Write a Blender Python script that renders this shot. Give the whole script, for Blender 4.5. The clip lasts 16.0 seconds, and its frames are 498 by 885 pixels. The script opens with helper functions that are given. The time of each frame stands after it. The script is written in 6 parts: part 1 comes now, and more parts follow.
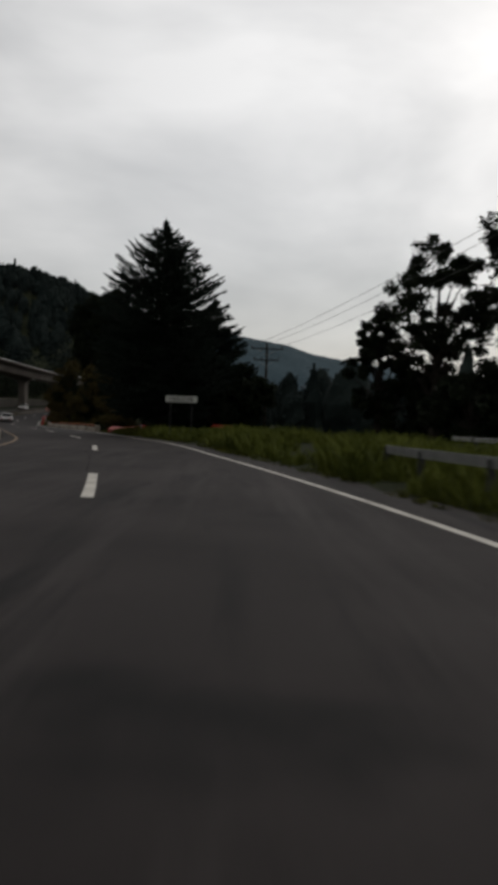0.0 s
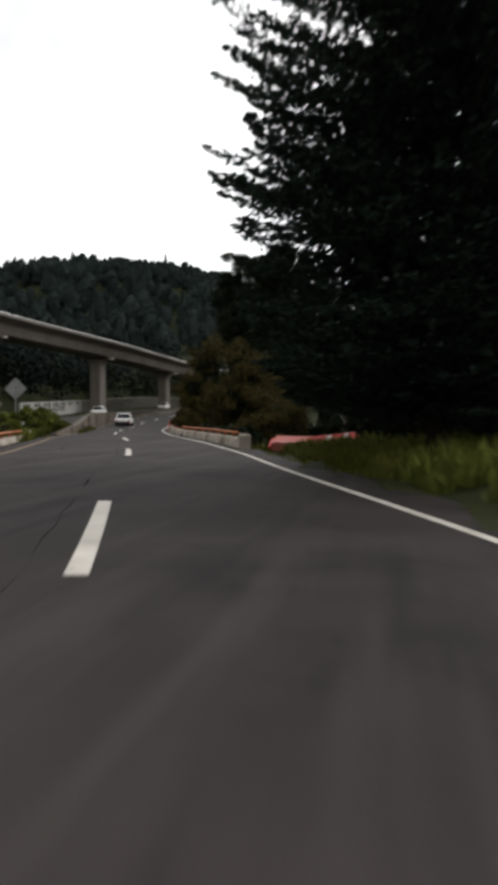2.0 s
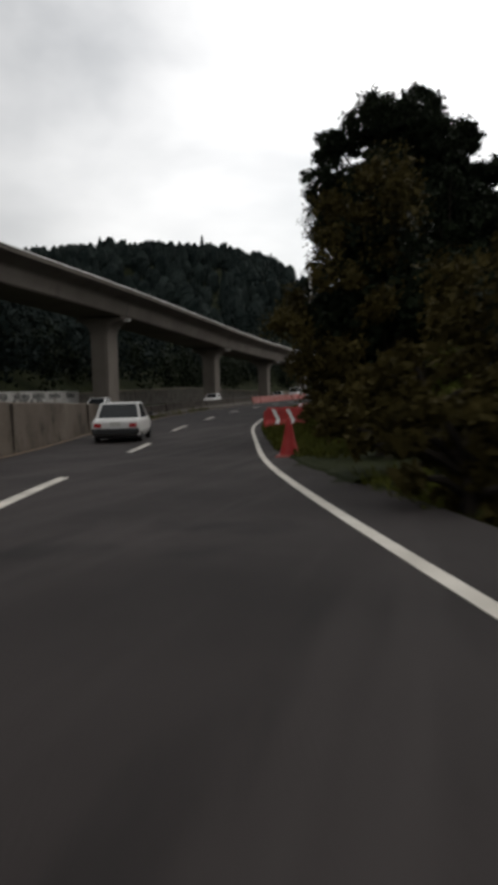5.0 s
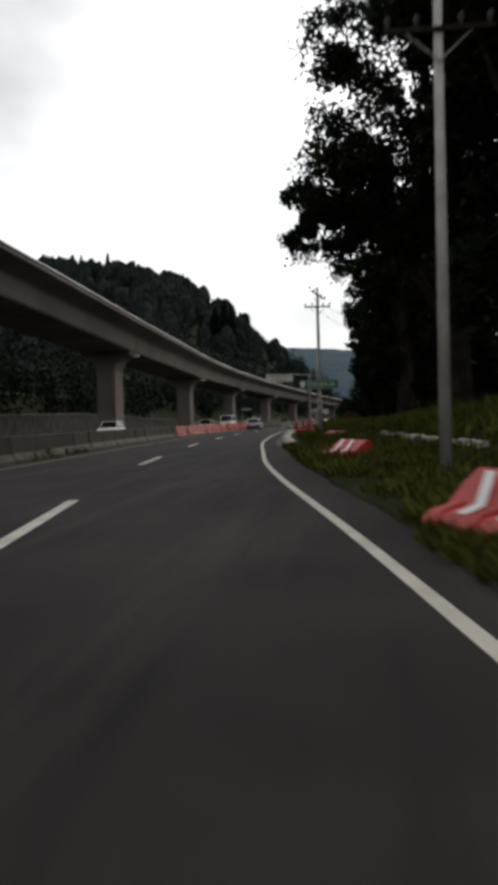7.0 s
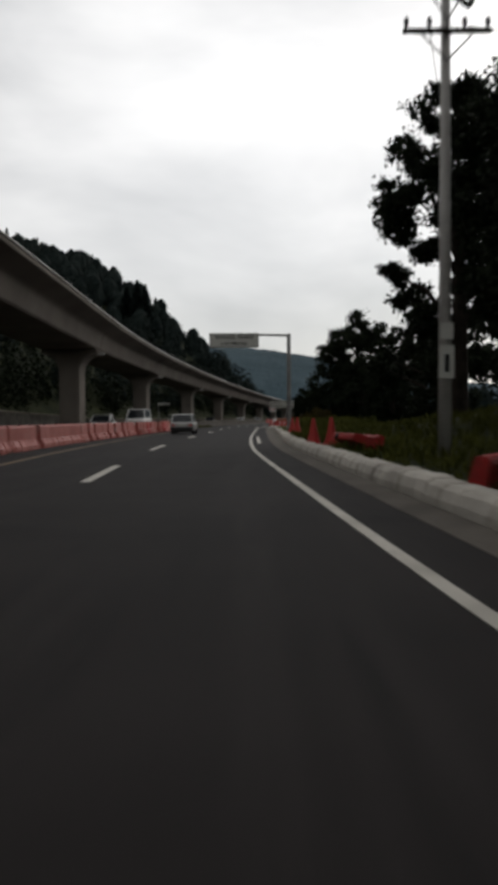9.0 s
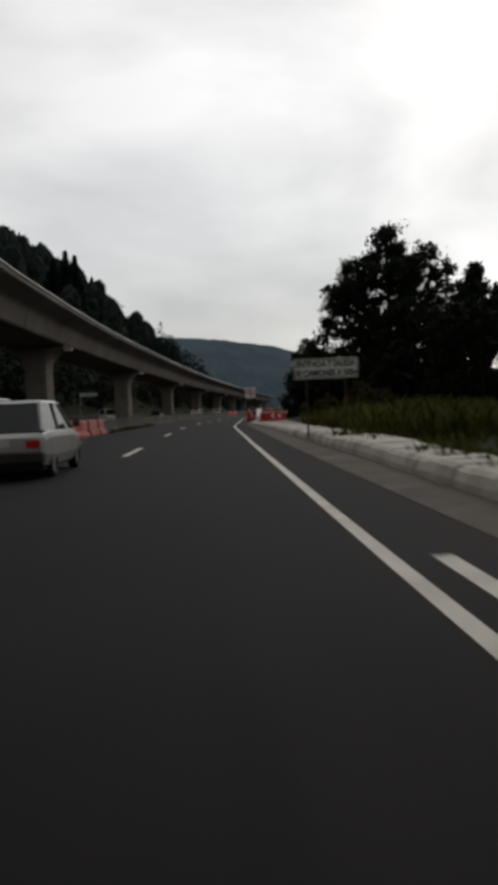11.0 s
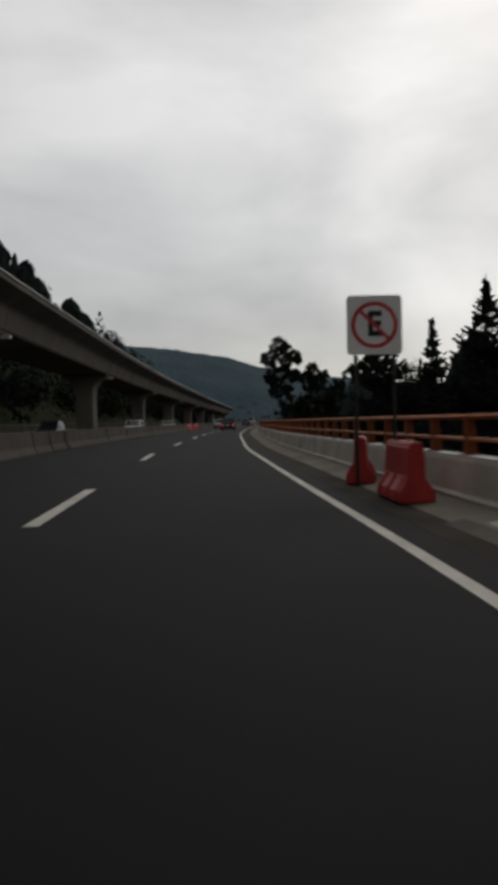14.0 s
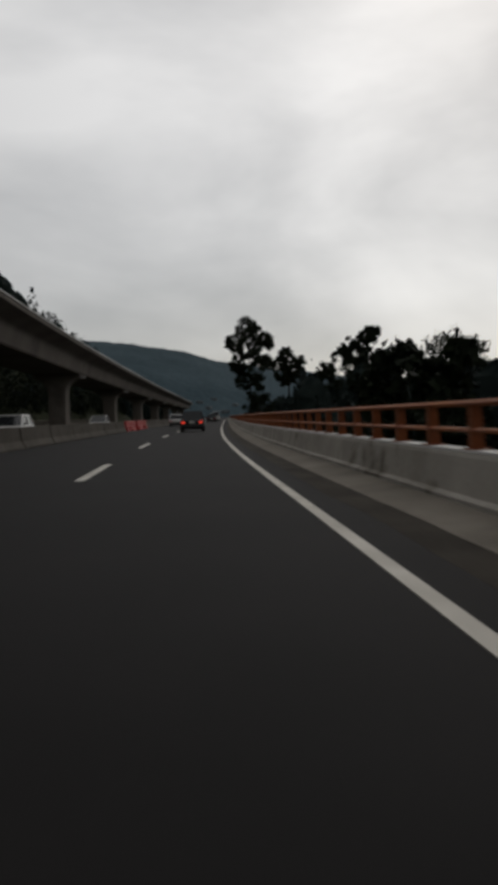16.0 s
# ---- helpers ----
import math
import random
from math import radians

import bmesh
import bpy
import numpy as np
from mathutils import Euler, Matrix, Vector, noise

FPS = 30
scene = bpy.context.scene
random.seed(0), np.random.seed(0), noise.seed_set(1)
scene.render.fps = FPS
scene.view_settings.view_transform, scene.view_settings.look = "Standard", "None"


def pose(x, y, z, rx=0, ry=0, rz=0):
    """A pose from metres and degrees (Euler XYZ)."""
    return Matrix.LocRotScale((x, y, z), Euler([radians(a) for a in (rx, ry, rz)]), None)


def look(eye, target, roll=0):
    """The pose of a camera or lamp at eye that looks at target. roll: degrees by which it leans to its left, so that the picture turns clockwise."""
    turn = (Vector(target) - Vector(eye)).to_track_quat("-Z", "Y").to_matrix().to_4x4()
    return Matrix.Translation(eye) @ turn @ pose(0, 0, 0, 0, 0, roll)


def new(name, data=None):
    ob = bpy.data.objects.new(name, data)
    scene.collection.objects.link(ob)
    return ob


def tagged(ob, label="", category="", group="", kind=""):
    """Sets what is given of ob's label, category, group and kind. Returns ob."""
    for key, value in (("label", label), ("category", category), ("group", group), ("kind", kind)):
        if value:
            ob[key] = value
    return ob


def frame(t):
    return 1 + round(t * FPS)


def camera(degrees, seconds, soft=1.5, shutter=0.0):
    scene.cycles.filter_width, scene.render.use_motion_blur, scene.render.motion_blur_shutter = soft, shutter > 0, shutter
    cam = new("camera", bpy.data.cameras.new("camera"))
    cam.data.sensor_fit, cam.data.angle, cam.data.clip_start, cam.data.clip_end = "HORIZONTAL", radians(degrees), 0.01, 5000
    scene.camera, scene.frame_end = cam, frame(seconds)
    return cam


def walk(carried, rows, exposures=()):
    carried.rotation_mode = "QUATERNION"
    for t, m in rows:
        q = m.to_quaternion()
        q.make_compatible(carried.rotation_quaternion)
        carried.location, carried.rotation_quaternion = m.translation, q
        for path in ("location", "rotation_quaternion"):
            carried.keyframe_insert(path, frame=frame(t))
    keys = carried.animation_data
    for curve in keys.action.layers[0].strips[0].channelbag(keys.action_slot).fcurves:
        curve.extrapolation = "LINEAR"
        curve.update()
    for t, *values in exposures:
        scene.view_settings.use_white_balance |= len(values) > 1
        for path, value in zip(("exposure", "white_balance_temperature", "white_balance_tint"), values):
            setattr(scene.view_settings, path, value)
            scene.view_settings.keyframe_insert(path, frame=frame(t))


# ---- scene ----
cam = camera(33.0, 16.0, soft=5.4, shutter=0.3)
PATH = [
    (0, (-1.082, 2.712, 4.908), (-1.057, 4.711, 4.801), 1.9),
    (0.5, (-1.985, 12.858, 4.603), (-2.062, 14.856, 4.495), 0.9),
    (1, (-3.358, 22.945, 4.308), (-3.531, 24.937, 4.209), 0.9),
    (1.5, (-5.17, 33.038, 4.043), (-5.433, 35.02, 3.927), 0.2),
    (2, (-7.583, 43.031, 3.658), (-7.922, 45.001, 3.54), 0.5),
    (2.5, (-10.345, 53.039, 3.331), (-10.747, 54.997, 3.199), -0.1),
    (3, (-13.089, 62.796, 3.064), (-13.531, 64.745, 2.941), -0.3),
    (3.5, (-16.061, 72.122, 2.686), (-16.52, 74.067, 2.566), -0.8),
    (4, (-19.063, 81.307, 2.279), (-19.518, 83.254, 2.161), -1.1),
    (4.5, (-22.086, 90.921, 1.973), (-22.532, 92.87, 1.853), -1.34),
    (5.1, (-25.674, 103.009, 1.594), (-26.104, 104.961, 1.471), -1.53),
    (5.8, (-29.631, 117.51, 1.164), (-30.021, 119.471, 1.045), -1.61),
    (6.5, (-33.131, 132.009, 1.024), (-33.44, 133.984, 0.954), -1.6),
    (7, (-35.225, 142.168, 1.159), (-35.443, 144.155, 1.107), -1.4),
    (7.5, (-36.888, 152.23, 1.091), (-37.034, 154.224, 1.029), -1.6),
    (8, (-38.291, 162.405, 1.031), (-38.390, 164.402, 0.975), -1.4),
    (8.5, (-39.642, 173.091, 1.052), (-39.706, 175.089, 0.988), -0.6),
    (9, (-40.628, 183.245, 1.038), (-40.638, 185.245, 0.982), -0.3),
    (11.5, (-42.05, 237.102, 1.099), (-41.935, 239.096, 1.01), -2.4),
    (12, (-42.143, 247.465, 1.134), (-42.012, 249.458, 1.038), -1.8),
    (12.5, (-42.076, 257.179, 1.101), (-41.930, 259.172, 1.035), -1.3),
    (13, (-42.059, 267.211, 1.084), (-41.895, 269.204, 1.021), -2.0),
    (13.5, (-41.850, 277.29, 1.043), (-41.655, 279.279, 0.981), -0.8),
    (14, (-41.359, 287.437, 1.064), (-41.138, 289.425, 1.013), -1.3),
    (14.5, (-40.824, 297.531, 1.054), (-40.571, 299.515, 0.996), -1.5),
    (15, (-40.174, 307.669, 1.032), (-39.894, 309.648, 0.965), -1.6),
    (15.5, (-39.374, 317.908, 1.029), (-39.073, 319.884, 0.962), -2.2),
    (16, (-38.331, 328.091, 1.0), (-38.011, 330.065, 0.936), -1.8),
]
EXPOSURES = [(0.0, -0.40), (0.5, -0.50), (1.0, -0.06), (1.5, 0.82), (2.5, 0.98), (3.0, 0.20), (3.5, 0.08), (6.5, 0.48), (7.0, 0.5), (7.5, 0.42), (8.0, 0.2), (8.5, 0.0), (9.0, -0.08), (11.5, -0.28), (12.5, -0.36), (14.0, -0.58), (16.0, -0.64)]
walk(cam, [(t, look(eye, to, lean)) for t, eye, to, lean in PATH], EXPOSURES)

# ---------- light ----------
world = bpy.data.worlds.new("overcast_sky")
scene.world = world
world.use_nodes = True
wn, wl = world.node_tree.nodes, world.node_tree.links
wn.clear()
w_out = wn.new("ShaderNodeOutputWorld")
w_bg = wn.new("ShaderNodeBackground")
w_sky = wn.new("ShaderNodeTexSky")
w_sky.sky_type = "NISHITA"
w_sky.sun_disc = False
w_sky.sun_elevation = radians(32)
w_sky.sun_rotation = radians(28)
w_co = wn.new("ShaderNodeTexCoord")
w_map = wn.new("ShaderNodeMapping")
w_map.inputs["Scale"].default_value = (1.0, 1.0, 2.0)
w_n1 = wn.new("ShaderNodeTexNoise")
w_n1.inputs["Scale"].default_value = 2.3
w_n1.inputs["Detail"].default_value = 5.0
w_n1.inputs["Roughness"].default_value = 0.48
w_n1.inputs["Distortion"].default_value = 0.25
w_r = wn.new("ShaderNodeValToRGB")
w_r.color_ramp.elements[0].position = 0.30
w_r.color_ramp.elements[0].color = (0.46, 0.464, 0.466, 1)
w_r.color_ramp.elements[1].position = 0.64
w_r.color_ramp.elements[1].color = (1.04, 1.025, 1.005, 1)
w_sc = wn.new("ShaderNodeMix")
w_sc.data_type = "RGBA"
w_sc.blend_type = "MULTIPLY"
w_sc.inputs["Factor"].default_value = 1.0
w_sc.inputs[7].default_value = (0.1, 0.1, 0.1, 1)
w_mix = wn.new("ShaderNodeMix")
w_mix.data_type = "RGBA"
w_mix.inputs["Factor"].default_value = 0.88
wl.new(w_co.outputs["Generated"], w_map.inputs["Vector"])
wl.new(w_map.outputs["Vector"], w_n1.inputs["Vector"])
wl.new(w_n1.outputs["Fac"], w_r.inputs["Fac"])
wl.new(w_sky.outputs["Color"], w_sc.inputs[6])
wl.new(w_sc.outputs[2], w_mix.inputs[6])
wl.new(w_r.outputs["Color"], w_mix.inputs[7])
# The cloud is brighter round the hidden sun.
w_dot = wn.new("ShaderNodeVectorMath")
w_dot.operation = "DOT_PRODUCT"
w_dot.inputs[1].default_value = (0.45, 0.72, 0.53)
w_rng = wn.new("ShaderNodeMapRange")
w_rng.inputs["From Min"].default_value = 0.5
w_rng.inputs["From Max"].default_value = 1.0
w_rng.inputs["To Min"].default_value = 0.72
w_rng.inputs["To Max"].default_value = 1.36
w_mul = wn.new("ShaderNodeVectorMath")
w_mul.operation = "SCALE"
wl.new(w_co.outputs["Generated"], w_dot.inputs[0])
wl.new(w_dot.outputs["Value"], w_rng.inputs["Value"])
wl.new(w_mix.outputs[2], w_mul.inputs[0])
wl.new(w_rng.outputs["Result"], w_mul.inputs["Scale"])
wl.new(w_mul.outputs["Vector"], w_bg.inputs["Color"])
w_bg.inputs["Strength"].default_value = 1.0
wl.new(w_bg.outputs["Background"], w_out.inputs["Surface"])

sun_data = bpy.data.lights.new("sun", "SUN")
sun_data.energy = 0.6
sun_data.angle = radians(20)
sun_data.color = (1.0, 0.96, 0.9)
sun = new("sun", sun_data)
sun.matrix_world = look((60, 100, 80), (0, 0, 0))

# ---------- materials ----------


def mat(name, dark, light, rough=0.8, scale=3.0, fine=40.0, bump=0.3, metal=0.0, stain=None, per_object=0.0, island=0.0, dist=0.02, spec=0.3):
    m = bpy.data.materials.new(name)
    m.use_nodes = True
    n, l = m.node_tree.nodes, m.node_tree.links
    b = n["Principled BSDF"]
    b.inputs["Roughness"].default_value = rough
    b.inputs["Metallic"].default_value = metal
    b.inputs["Specular IOR Level"].default_value = spec
    co = n.new("ShaderNodeTexCoord")
    geo = n.new("ShaderNodeNewGeometry")
    big = n.new("ShaderNodeTexNoise")
    big.inputs["Scale"].default_value = scale
    big.inputs["Detail"].default_value = 6
    sm = n.new("ShaderNodeTexNoise")
    sm.inputs["Scale"].default_value = fine
    sm.inputs["Detail"].default_value = 4
    for t in (big, sm):
        l.new(geo.outputs["Position"], t.inputs["Vector"])
    add = n.new("ShaderNodeMath")
    add.operation = "MULTIPLY_ADD"
    add.inputs[1].default_value = 0.4
    l.new(sm.outputs["Fac"], add.inputs[0])
    l.new(big.outputs["Fac"], add.inputs[2])
    ramp = n.new("ShaderNodeMapRange")
    ramp.inputs["From Min"].default_value = 0.45
    ramp.inputs["From Max"].default_value = 0.95
    l.new(add.outputs[0], ramp.inputs["Value"])
    fac = ramp.outputs["Result"]
    if per_object or island:
        src = n.new("ShaderNodeObjectInfo").outputs["Random"] if per_object else geo.outputs["Random Per Island"]
        ad = n.new("ShaderNodeMath")
        ad.operation = "MULTIPLY_ADD"
        ad.inputs[1].default_value = per_object or island
        l.new(src, ad.inputs[0])
        l.new(fac, ad.inputs[2])
        fac = ad.outputs[0]
    mix = n.new("ShaderNodeMix")
    mix.data_type = "RGBA"
    mix.inputs[6].default_value = (*dark, 1)
    mix.inputs[7].default_value = (*light, 1)
    l.new(fac, mix.inputs["Factor"])
    colour = mix.outputs[2]
    if stain:
        st = n.new("ShaderNodeTexNoise")
        st.inputs["Scale"].default_value = stain[1]
        st.inputs["Detail"].default_value = 8
        st.inputs["Roughness"].default_value = 0.65
        l.new(geo.outputs["Position"], st.inputs["Vector"])
        sr = n.new("ShaderNodeMapRange")
        sr.inputs["From Min"].default_value = stain[2]
        sr.inputs["From Max"].default_value = stain[2] + 0.12
        l.new(st.outputs["Fac"], sr.inputs["Value"])
        mx = n.new("ShaderNodeMix")
        mx.data_type = "RGBA"
        mx.inputs[7].default_value = (*stain[0], 1)
        l.new(sr.outputs["Result"], mx.inputs["Factor"])
        l.new(colour, mx.inputs[6])
        colour = mx.outputs[2]
    l.new(colour, b.inputs["Base Color"])
    if bump:
        bp = n.new("ShaderNodeBump")
        bp.inputs["Strength"].default_value = bump
        bp.inputs["Distance"].default_value = dist
        l.new(sm.outputs["Fac"], bp.inputs["Height"])
        l.new(bp.outputs["Normal"], b.inputs["Normal"])
    return m


def glow(name, colour, strength):
    m = bpy.data.materials.new(name)
    m.use_nodes = True
    b = m.node_tree.nodes["Principled BSDF"]
    b.inputs["Base Color"].default_value = (*colour, 1)
    b.inputs["Emission Color"].default_value = (*colour, 1)
    b.inputs["Emission Strength"].default_value = strength
    return m




def streaked(m, scale, low, high, tone):
    """Long worn streaks along the traffic, laid over a material's colour."""
    n, l = m.node_tree.nodes, m.node_tree.links
    b = n["Principled BSDF"]
    src = b.inputs["Base Color"].links[0].from_socket
    geo = n.new("ShaderNodeNewGeometry")
    mp = n.new("ShaderNodeMapping")
    mp.inputs["Rotation"].default_value = (0, 0, radians(-5))
    mp.inputs["Scale"].default_value = scale
    tx = n.new("ShaderNodeTexNoise")
    tx.inputs["Scale"].default_value = 1.0
    tx.inputs["Detail"].default_value = 7
    tx.inputs["Roughness"].default_value = 0.6
    rg = n.new("ShaderNodeMapRange")
    rg.inputs["From Min"].default_value = low
    rg.inputs["From Max"].default_value = high
    mx = n.new("ShaderNodeMix")
    mx.data_type = "RGBA"
    mx.inputs[7].default_value = (*tone, 1)
    l.new(geo.outputs["Position"], mp.inputs["Vector"])
    l.new(mp.outputs["Vector"], tx.inputs["Vector"])
    l.new(tx.outputs["Fac"], rg.inputs["Value"])
    l.new(rg.outputs["Result"], mx.inputs["Factor"])
    l.new(src, mx.inputs[6])
    l.new(mx.outputs[2], b.inputs["Base Color"])
    return m


M_ASPHALT = mat("asphalt", (0.0178, 0.0152, 0.0148), (0.0368, 0.0315, 0.0303), 0.82, 0.45, 60, 0.5, stain=((0.012, 0.011, 0.011), 0.3, 0.58), dist=0.01, spec=0.08)
streaked(M_ASPHALT, (1.3, 0.07, 1.0), 0.50, 0.72, (0.048, 0.042, 0.0405))
streaked(M_ASPHALT, (2.1, 0.16, 1.0), 0.56, 0.74, (0.0125, 0.0115, 0.0115))


def darker_beyond(m, y0, y1, dark, light):
    """Blends the road over to a blacker tone between y0 and y1."""
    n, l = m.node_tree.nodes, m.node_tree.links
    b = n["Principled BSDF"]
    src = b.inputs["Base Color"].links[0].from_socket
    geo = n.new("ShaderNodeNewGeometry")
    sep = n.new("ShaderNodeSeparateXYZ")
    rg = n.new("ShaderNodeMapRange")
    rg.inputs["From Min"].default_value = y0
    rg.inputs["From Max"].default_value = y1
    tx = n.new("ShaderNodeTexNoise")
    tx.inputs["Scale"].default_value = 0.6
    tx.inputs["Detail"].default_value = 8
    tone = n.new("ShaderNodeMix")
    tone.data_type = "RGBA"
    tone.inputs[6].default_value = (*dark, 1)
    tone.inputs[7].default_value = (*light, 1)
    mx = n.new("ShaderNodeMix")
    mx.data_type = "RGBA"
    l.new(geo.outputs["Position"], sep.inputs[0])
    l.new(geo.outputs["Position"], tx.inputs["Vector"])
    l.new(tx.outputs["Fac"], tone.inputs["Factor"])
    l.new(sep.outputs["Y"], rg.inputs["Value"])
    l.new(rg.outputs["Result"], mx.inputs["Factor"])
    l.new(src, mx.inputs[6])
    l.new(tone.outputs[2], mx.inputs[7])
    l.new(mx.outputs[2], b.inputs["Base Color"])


darker_beyond(M_ASPHALT, 150, 240, (0.0055, 0.0050, 0.0051), (0.0155, 0.0140, 0.0140))
M_ASPHALT2 = mat("asphalt_far_side", (0.026, 0.025, 0.024), (0.042, 0.040, 0.038), 0.85, 0.4, 60, 0.4, spec=0.12)
M_PATCH = mat("asphalt_patch", (0.0135, 0.0122, 0.0118), (0.0240, 0.0220, 0.0214), 0.88, 2.0, 70, 0.4, spec=0.10)
M_CRACK = mat("open_crack", (0.004, 0.004, 0.004), (0.009, 0.0085, 0.0085), 1.0, 2.0, 40, 0.0, spec=0.0)
M_WET = mat("asphalt_dusty", (0.0150, 0.0138, 0.0135), (0.0340, 0.0314, 0.0306), 0.82, 1.0, 50, 0.3, spec=0.08)
M_PAINT = mat("road_paint_white", (0.34, 0.315, 0.27), (0.58, 0.545, 0.485), 0.7, 1.5, 45, 0.3, stain=((0.16, 0.15, 0.14), 1.6, 0.62))
M_YELLOW = mat("road_paint_yellow", (0.10, 0.065, 0.032), (0.22, 0.135, 0.06), 0.7, 1.5, 45, 0.3, stain=((0.10, 0.08, 0.06), 1.2, 0.55))
M_CONC = mat("concrete_weathered", (0.104, 0.091, 0.073), (0.198, 0.176, 0.146), 0.88, 0.7, 25, 0.4, stain=((0.08, 0.075, 0.07), 0.5, 0.60), spec=0.12)
M_CONC_W = mat("concrete_pale_parapet", (0.185, 0.160, 0.128), (0.36, 0.322, 0.270), 0.88, 0.8, 14, 0.5, stain=((0.085, 0.070, 0.054), 0.9, 0.55), spec=0.12)
M_CONC_P = mat("concrete_grey_parapet", (0.235, 0.215, 0.186), (0.42, 0.392, 0.348), 0.88, 0.7, 14, 0.5, stain=((0.11, 0.094, 0.074), 0.8, 0.57), spec=0.12)
M_FOOT = mat("concrete_pale_foot", (0.080, 0.070, 0.058), (0.160, 0.143, 0.122), 0.9, 0.9, 22, 0.4, stain=((0.06, 0.054, 0.047), 0.9, 0.57), spec=0.1)
M_JERSEY_P = mat("concrete_pale_barrier", (0.042, 0.036, 0.029), (0.088, 0.078, 0.065), 0.9, 0.9, 22, 0.4, stain=((0.055, 0.049, 0.042), 0.9, 0.56), spec=0.1, per_object=0.35)
M_JERSEY = mat("concrete_dark_barrier", (0.030, 0.0245, 0.0195), (0.068, 0.056, 0.046), 0.9, 0.9, 22, 0.4, stain=((0.035, 0.032, 0.03), 0.9, 0.58), spec=0.12, per_object=0.35)
M_WALLB = mat("concrete_brown_wall", (0.056, 0.044, 0.034), (0.135, 0.112, 0.090), 0.92, 0.5, 9, 0.5, stain=((0.030, 0.024, 0.018), 0.6, 0.54), spec=0.1)
M_CONC_V = mat("concrete_viaduct", (0.108, 0.094, 0.080), (0.182, 0.160, 0.138), 0.85, 0.25, 12, 0.25, stain=((0.095, 0.083, 0.073), 0.16, 0.58), spec=0.12)
# Pale concrete, brightened further to paint the highlight on the viaduct's top edge.
M_CONC_CAP = mat("concrete_pale_highlight", (0.54, 0.53, 0.51), (0.72, 0.71, 0.69), 0.8, 0.5, 15, 0.2)
M_KERB = mat("kerb_whitewash", (0.27, 0.247, 0.212), (0.52, 0.485, 0.425), 0.85, 1.2, 25, 0.4, stain=((0.20, 0.18, 0.16), 1.0, 0.57))
M_GUTTER = mat("gutter_concrete", (0.06, 0.053, 0.045), (0.125, 0.11, 0.094), 0.9, 1.0, 30, 0.4, stain=((0.06, 0.05, 0.045), 0.9, 0.58), spec=0.12)
M_SOIL = mat("soil_and_turf", (0.009, 0.012, 0.005), (0.028, 0.032, 0.013), 0.95, 0.25, 6, 0.8, stain=((0.05, 0.038, 0.024), 0.35, 0.63), dist=0.08, spec=0.05)
M_GRASS = mat("grass_blades", (0.022, 0.029, 0.0045), (0.085, 0.088, 0.017), 0.8, 0.3, 5, 0.0, island=0.3, spec=0.05)
M_WEED = mat("weeds_green", (0.030, 0.042, 0.006), (0.115, 0.128, 0.024), 0.75, 0.4, 5, 0.0, island=0.3, spec=0.05)
M_BARK = mat("bark", (0.012, 0.010, 0.008), (0.04, 0.033, 0.027), 0.95, 2.0, 20, 0.8, spec=0.05)
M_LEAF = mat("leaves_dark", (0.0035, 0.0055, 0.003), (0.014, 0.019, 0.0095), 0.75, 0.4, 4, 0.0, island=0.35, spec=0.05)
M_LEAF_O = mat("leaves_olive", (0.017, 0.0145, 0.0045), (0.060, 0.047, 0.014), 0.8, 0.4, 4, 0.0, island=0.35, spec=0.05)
M_NEEDLE = mat("needles_dark", (0.006, 0.010, 0.008), (0.020, 0.028, 0.021), 0.8, 0.5, 4, 0.0, island=0.35, spec=0.05)
M_WOODS = mat("woods_foliage", (0.0040, 0.0072, 0.0072), (0.0265, 0.0350, 0.0315), 0.9, 0.10, 0.5, 0.0, island=0.05, spec=0.03)
# Distance haze is put into the ridge's base colour as a blue-green cast.
M_FAR = mat("hazy_wooded_ridge", (0.034, 0.056, 0.068), (0.062, 0.090, 0.104), 0.95, 0.012, 0.09, 1.0, dist=3.0, spec=0.05)
M_RED = mat("red_plastic", (0.27, 0.017, 0.016), (0.43, 0.036, 0.030), 0.5, 1.5, 12, 0.15, stain=((0.20, 0.035, 0.03), 1.4, 0.60))
M_PINK = mat("faded_red_plastic", (0.30, 0.075, 0.06), (0.42, 0.13, 0.11), 0.6, 1.5, 12, 0.15, stain=((0.34, 0.17, 0.15), 1.2, 0.56))
M_WHITE = mat("white_sheeting", (0.62, 0.62, 0.60), (0.76, 0.76, 0.74), 0.5, 1.5, 30, 0.1)
M_SIGN = mat("sign_face_pale", (0.42, 0.42, 0.38), (0.55, 0.55, 0.50), 0.5, 1.2, 30, 0.1)
M_GREEN = mat("sign_face_green", (0.005, 0.10, 0.058), (0.010, 0.15, 0.088), 0.45, 1.2, 30, 0.1)
M_BLACK = mat("black_lettering", (0.012, 0.012, 0.012), (0.03, 0.03, 0.03), 0.6, 3, 40, 0.0)
M_ROUGE = mat("sign_red", (0.42, 0.03, 0.03), (0.55, 0.05, 0.05), 0.5, 3, 40, 0.0)
M_STEEL = mat("galvanised_steel", (0.16, 0.16, 0.155), (0.30, 0.30, 0.29), 0.55, 2, 25, 0.15, metal=0.7)
M_ORANGE = mat("orange_rail_paint", (0.25, 0.066, 0.014), (0.41, 0.128, 0.030), 0.6, 1.2, 18, 0.25, stain=((0.15, 0.06, 0.03), 1.8, 0.62))
M_RUST = mat("rusty_post", (0.13, 0.036, 0.012), (0.25, 0.075, 0.022), 0.75, 1.5, 18, 0.3)
M_POLE = mat("pole_concrete", (0.30, 0.285, 0.265), (0.48, 0.465, 0.44), 0.85, 1.2, 18, 0.3)
M_WIRE = mat("wire_black", (0.02, 0.02, 0.02), (0.04, 0.04, 0.04), 0.6, 3, 20, 0.0)
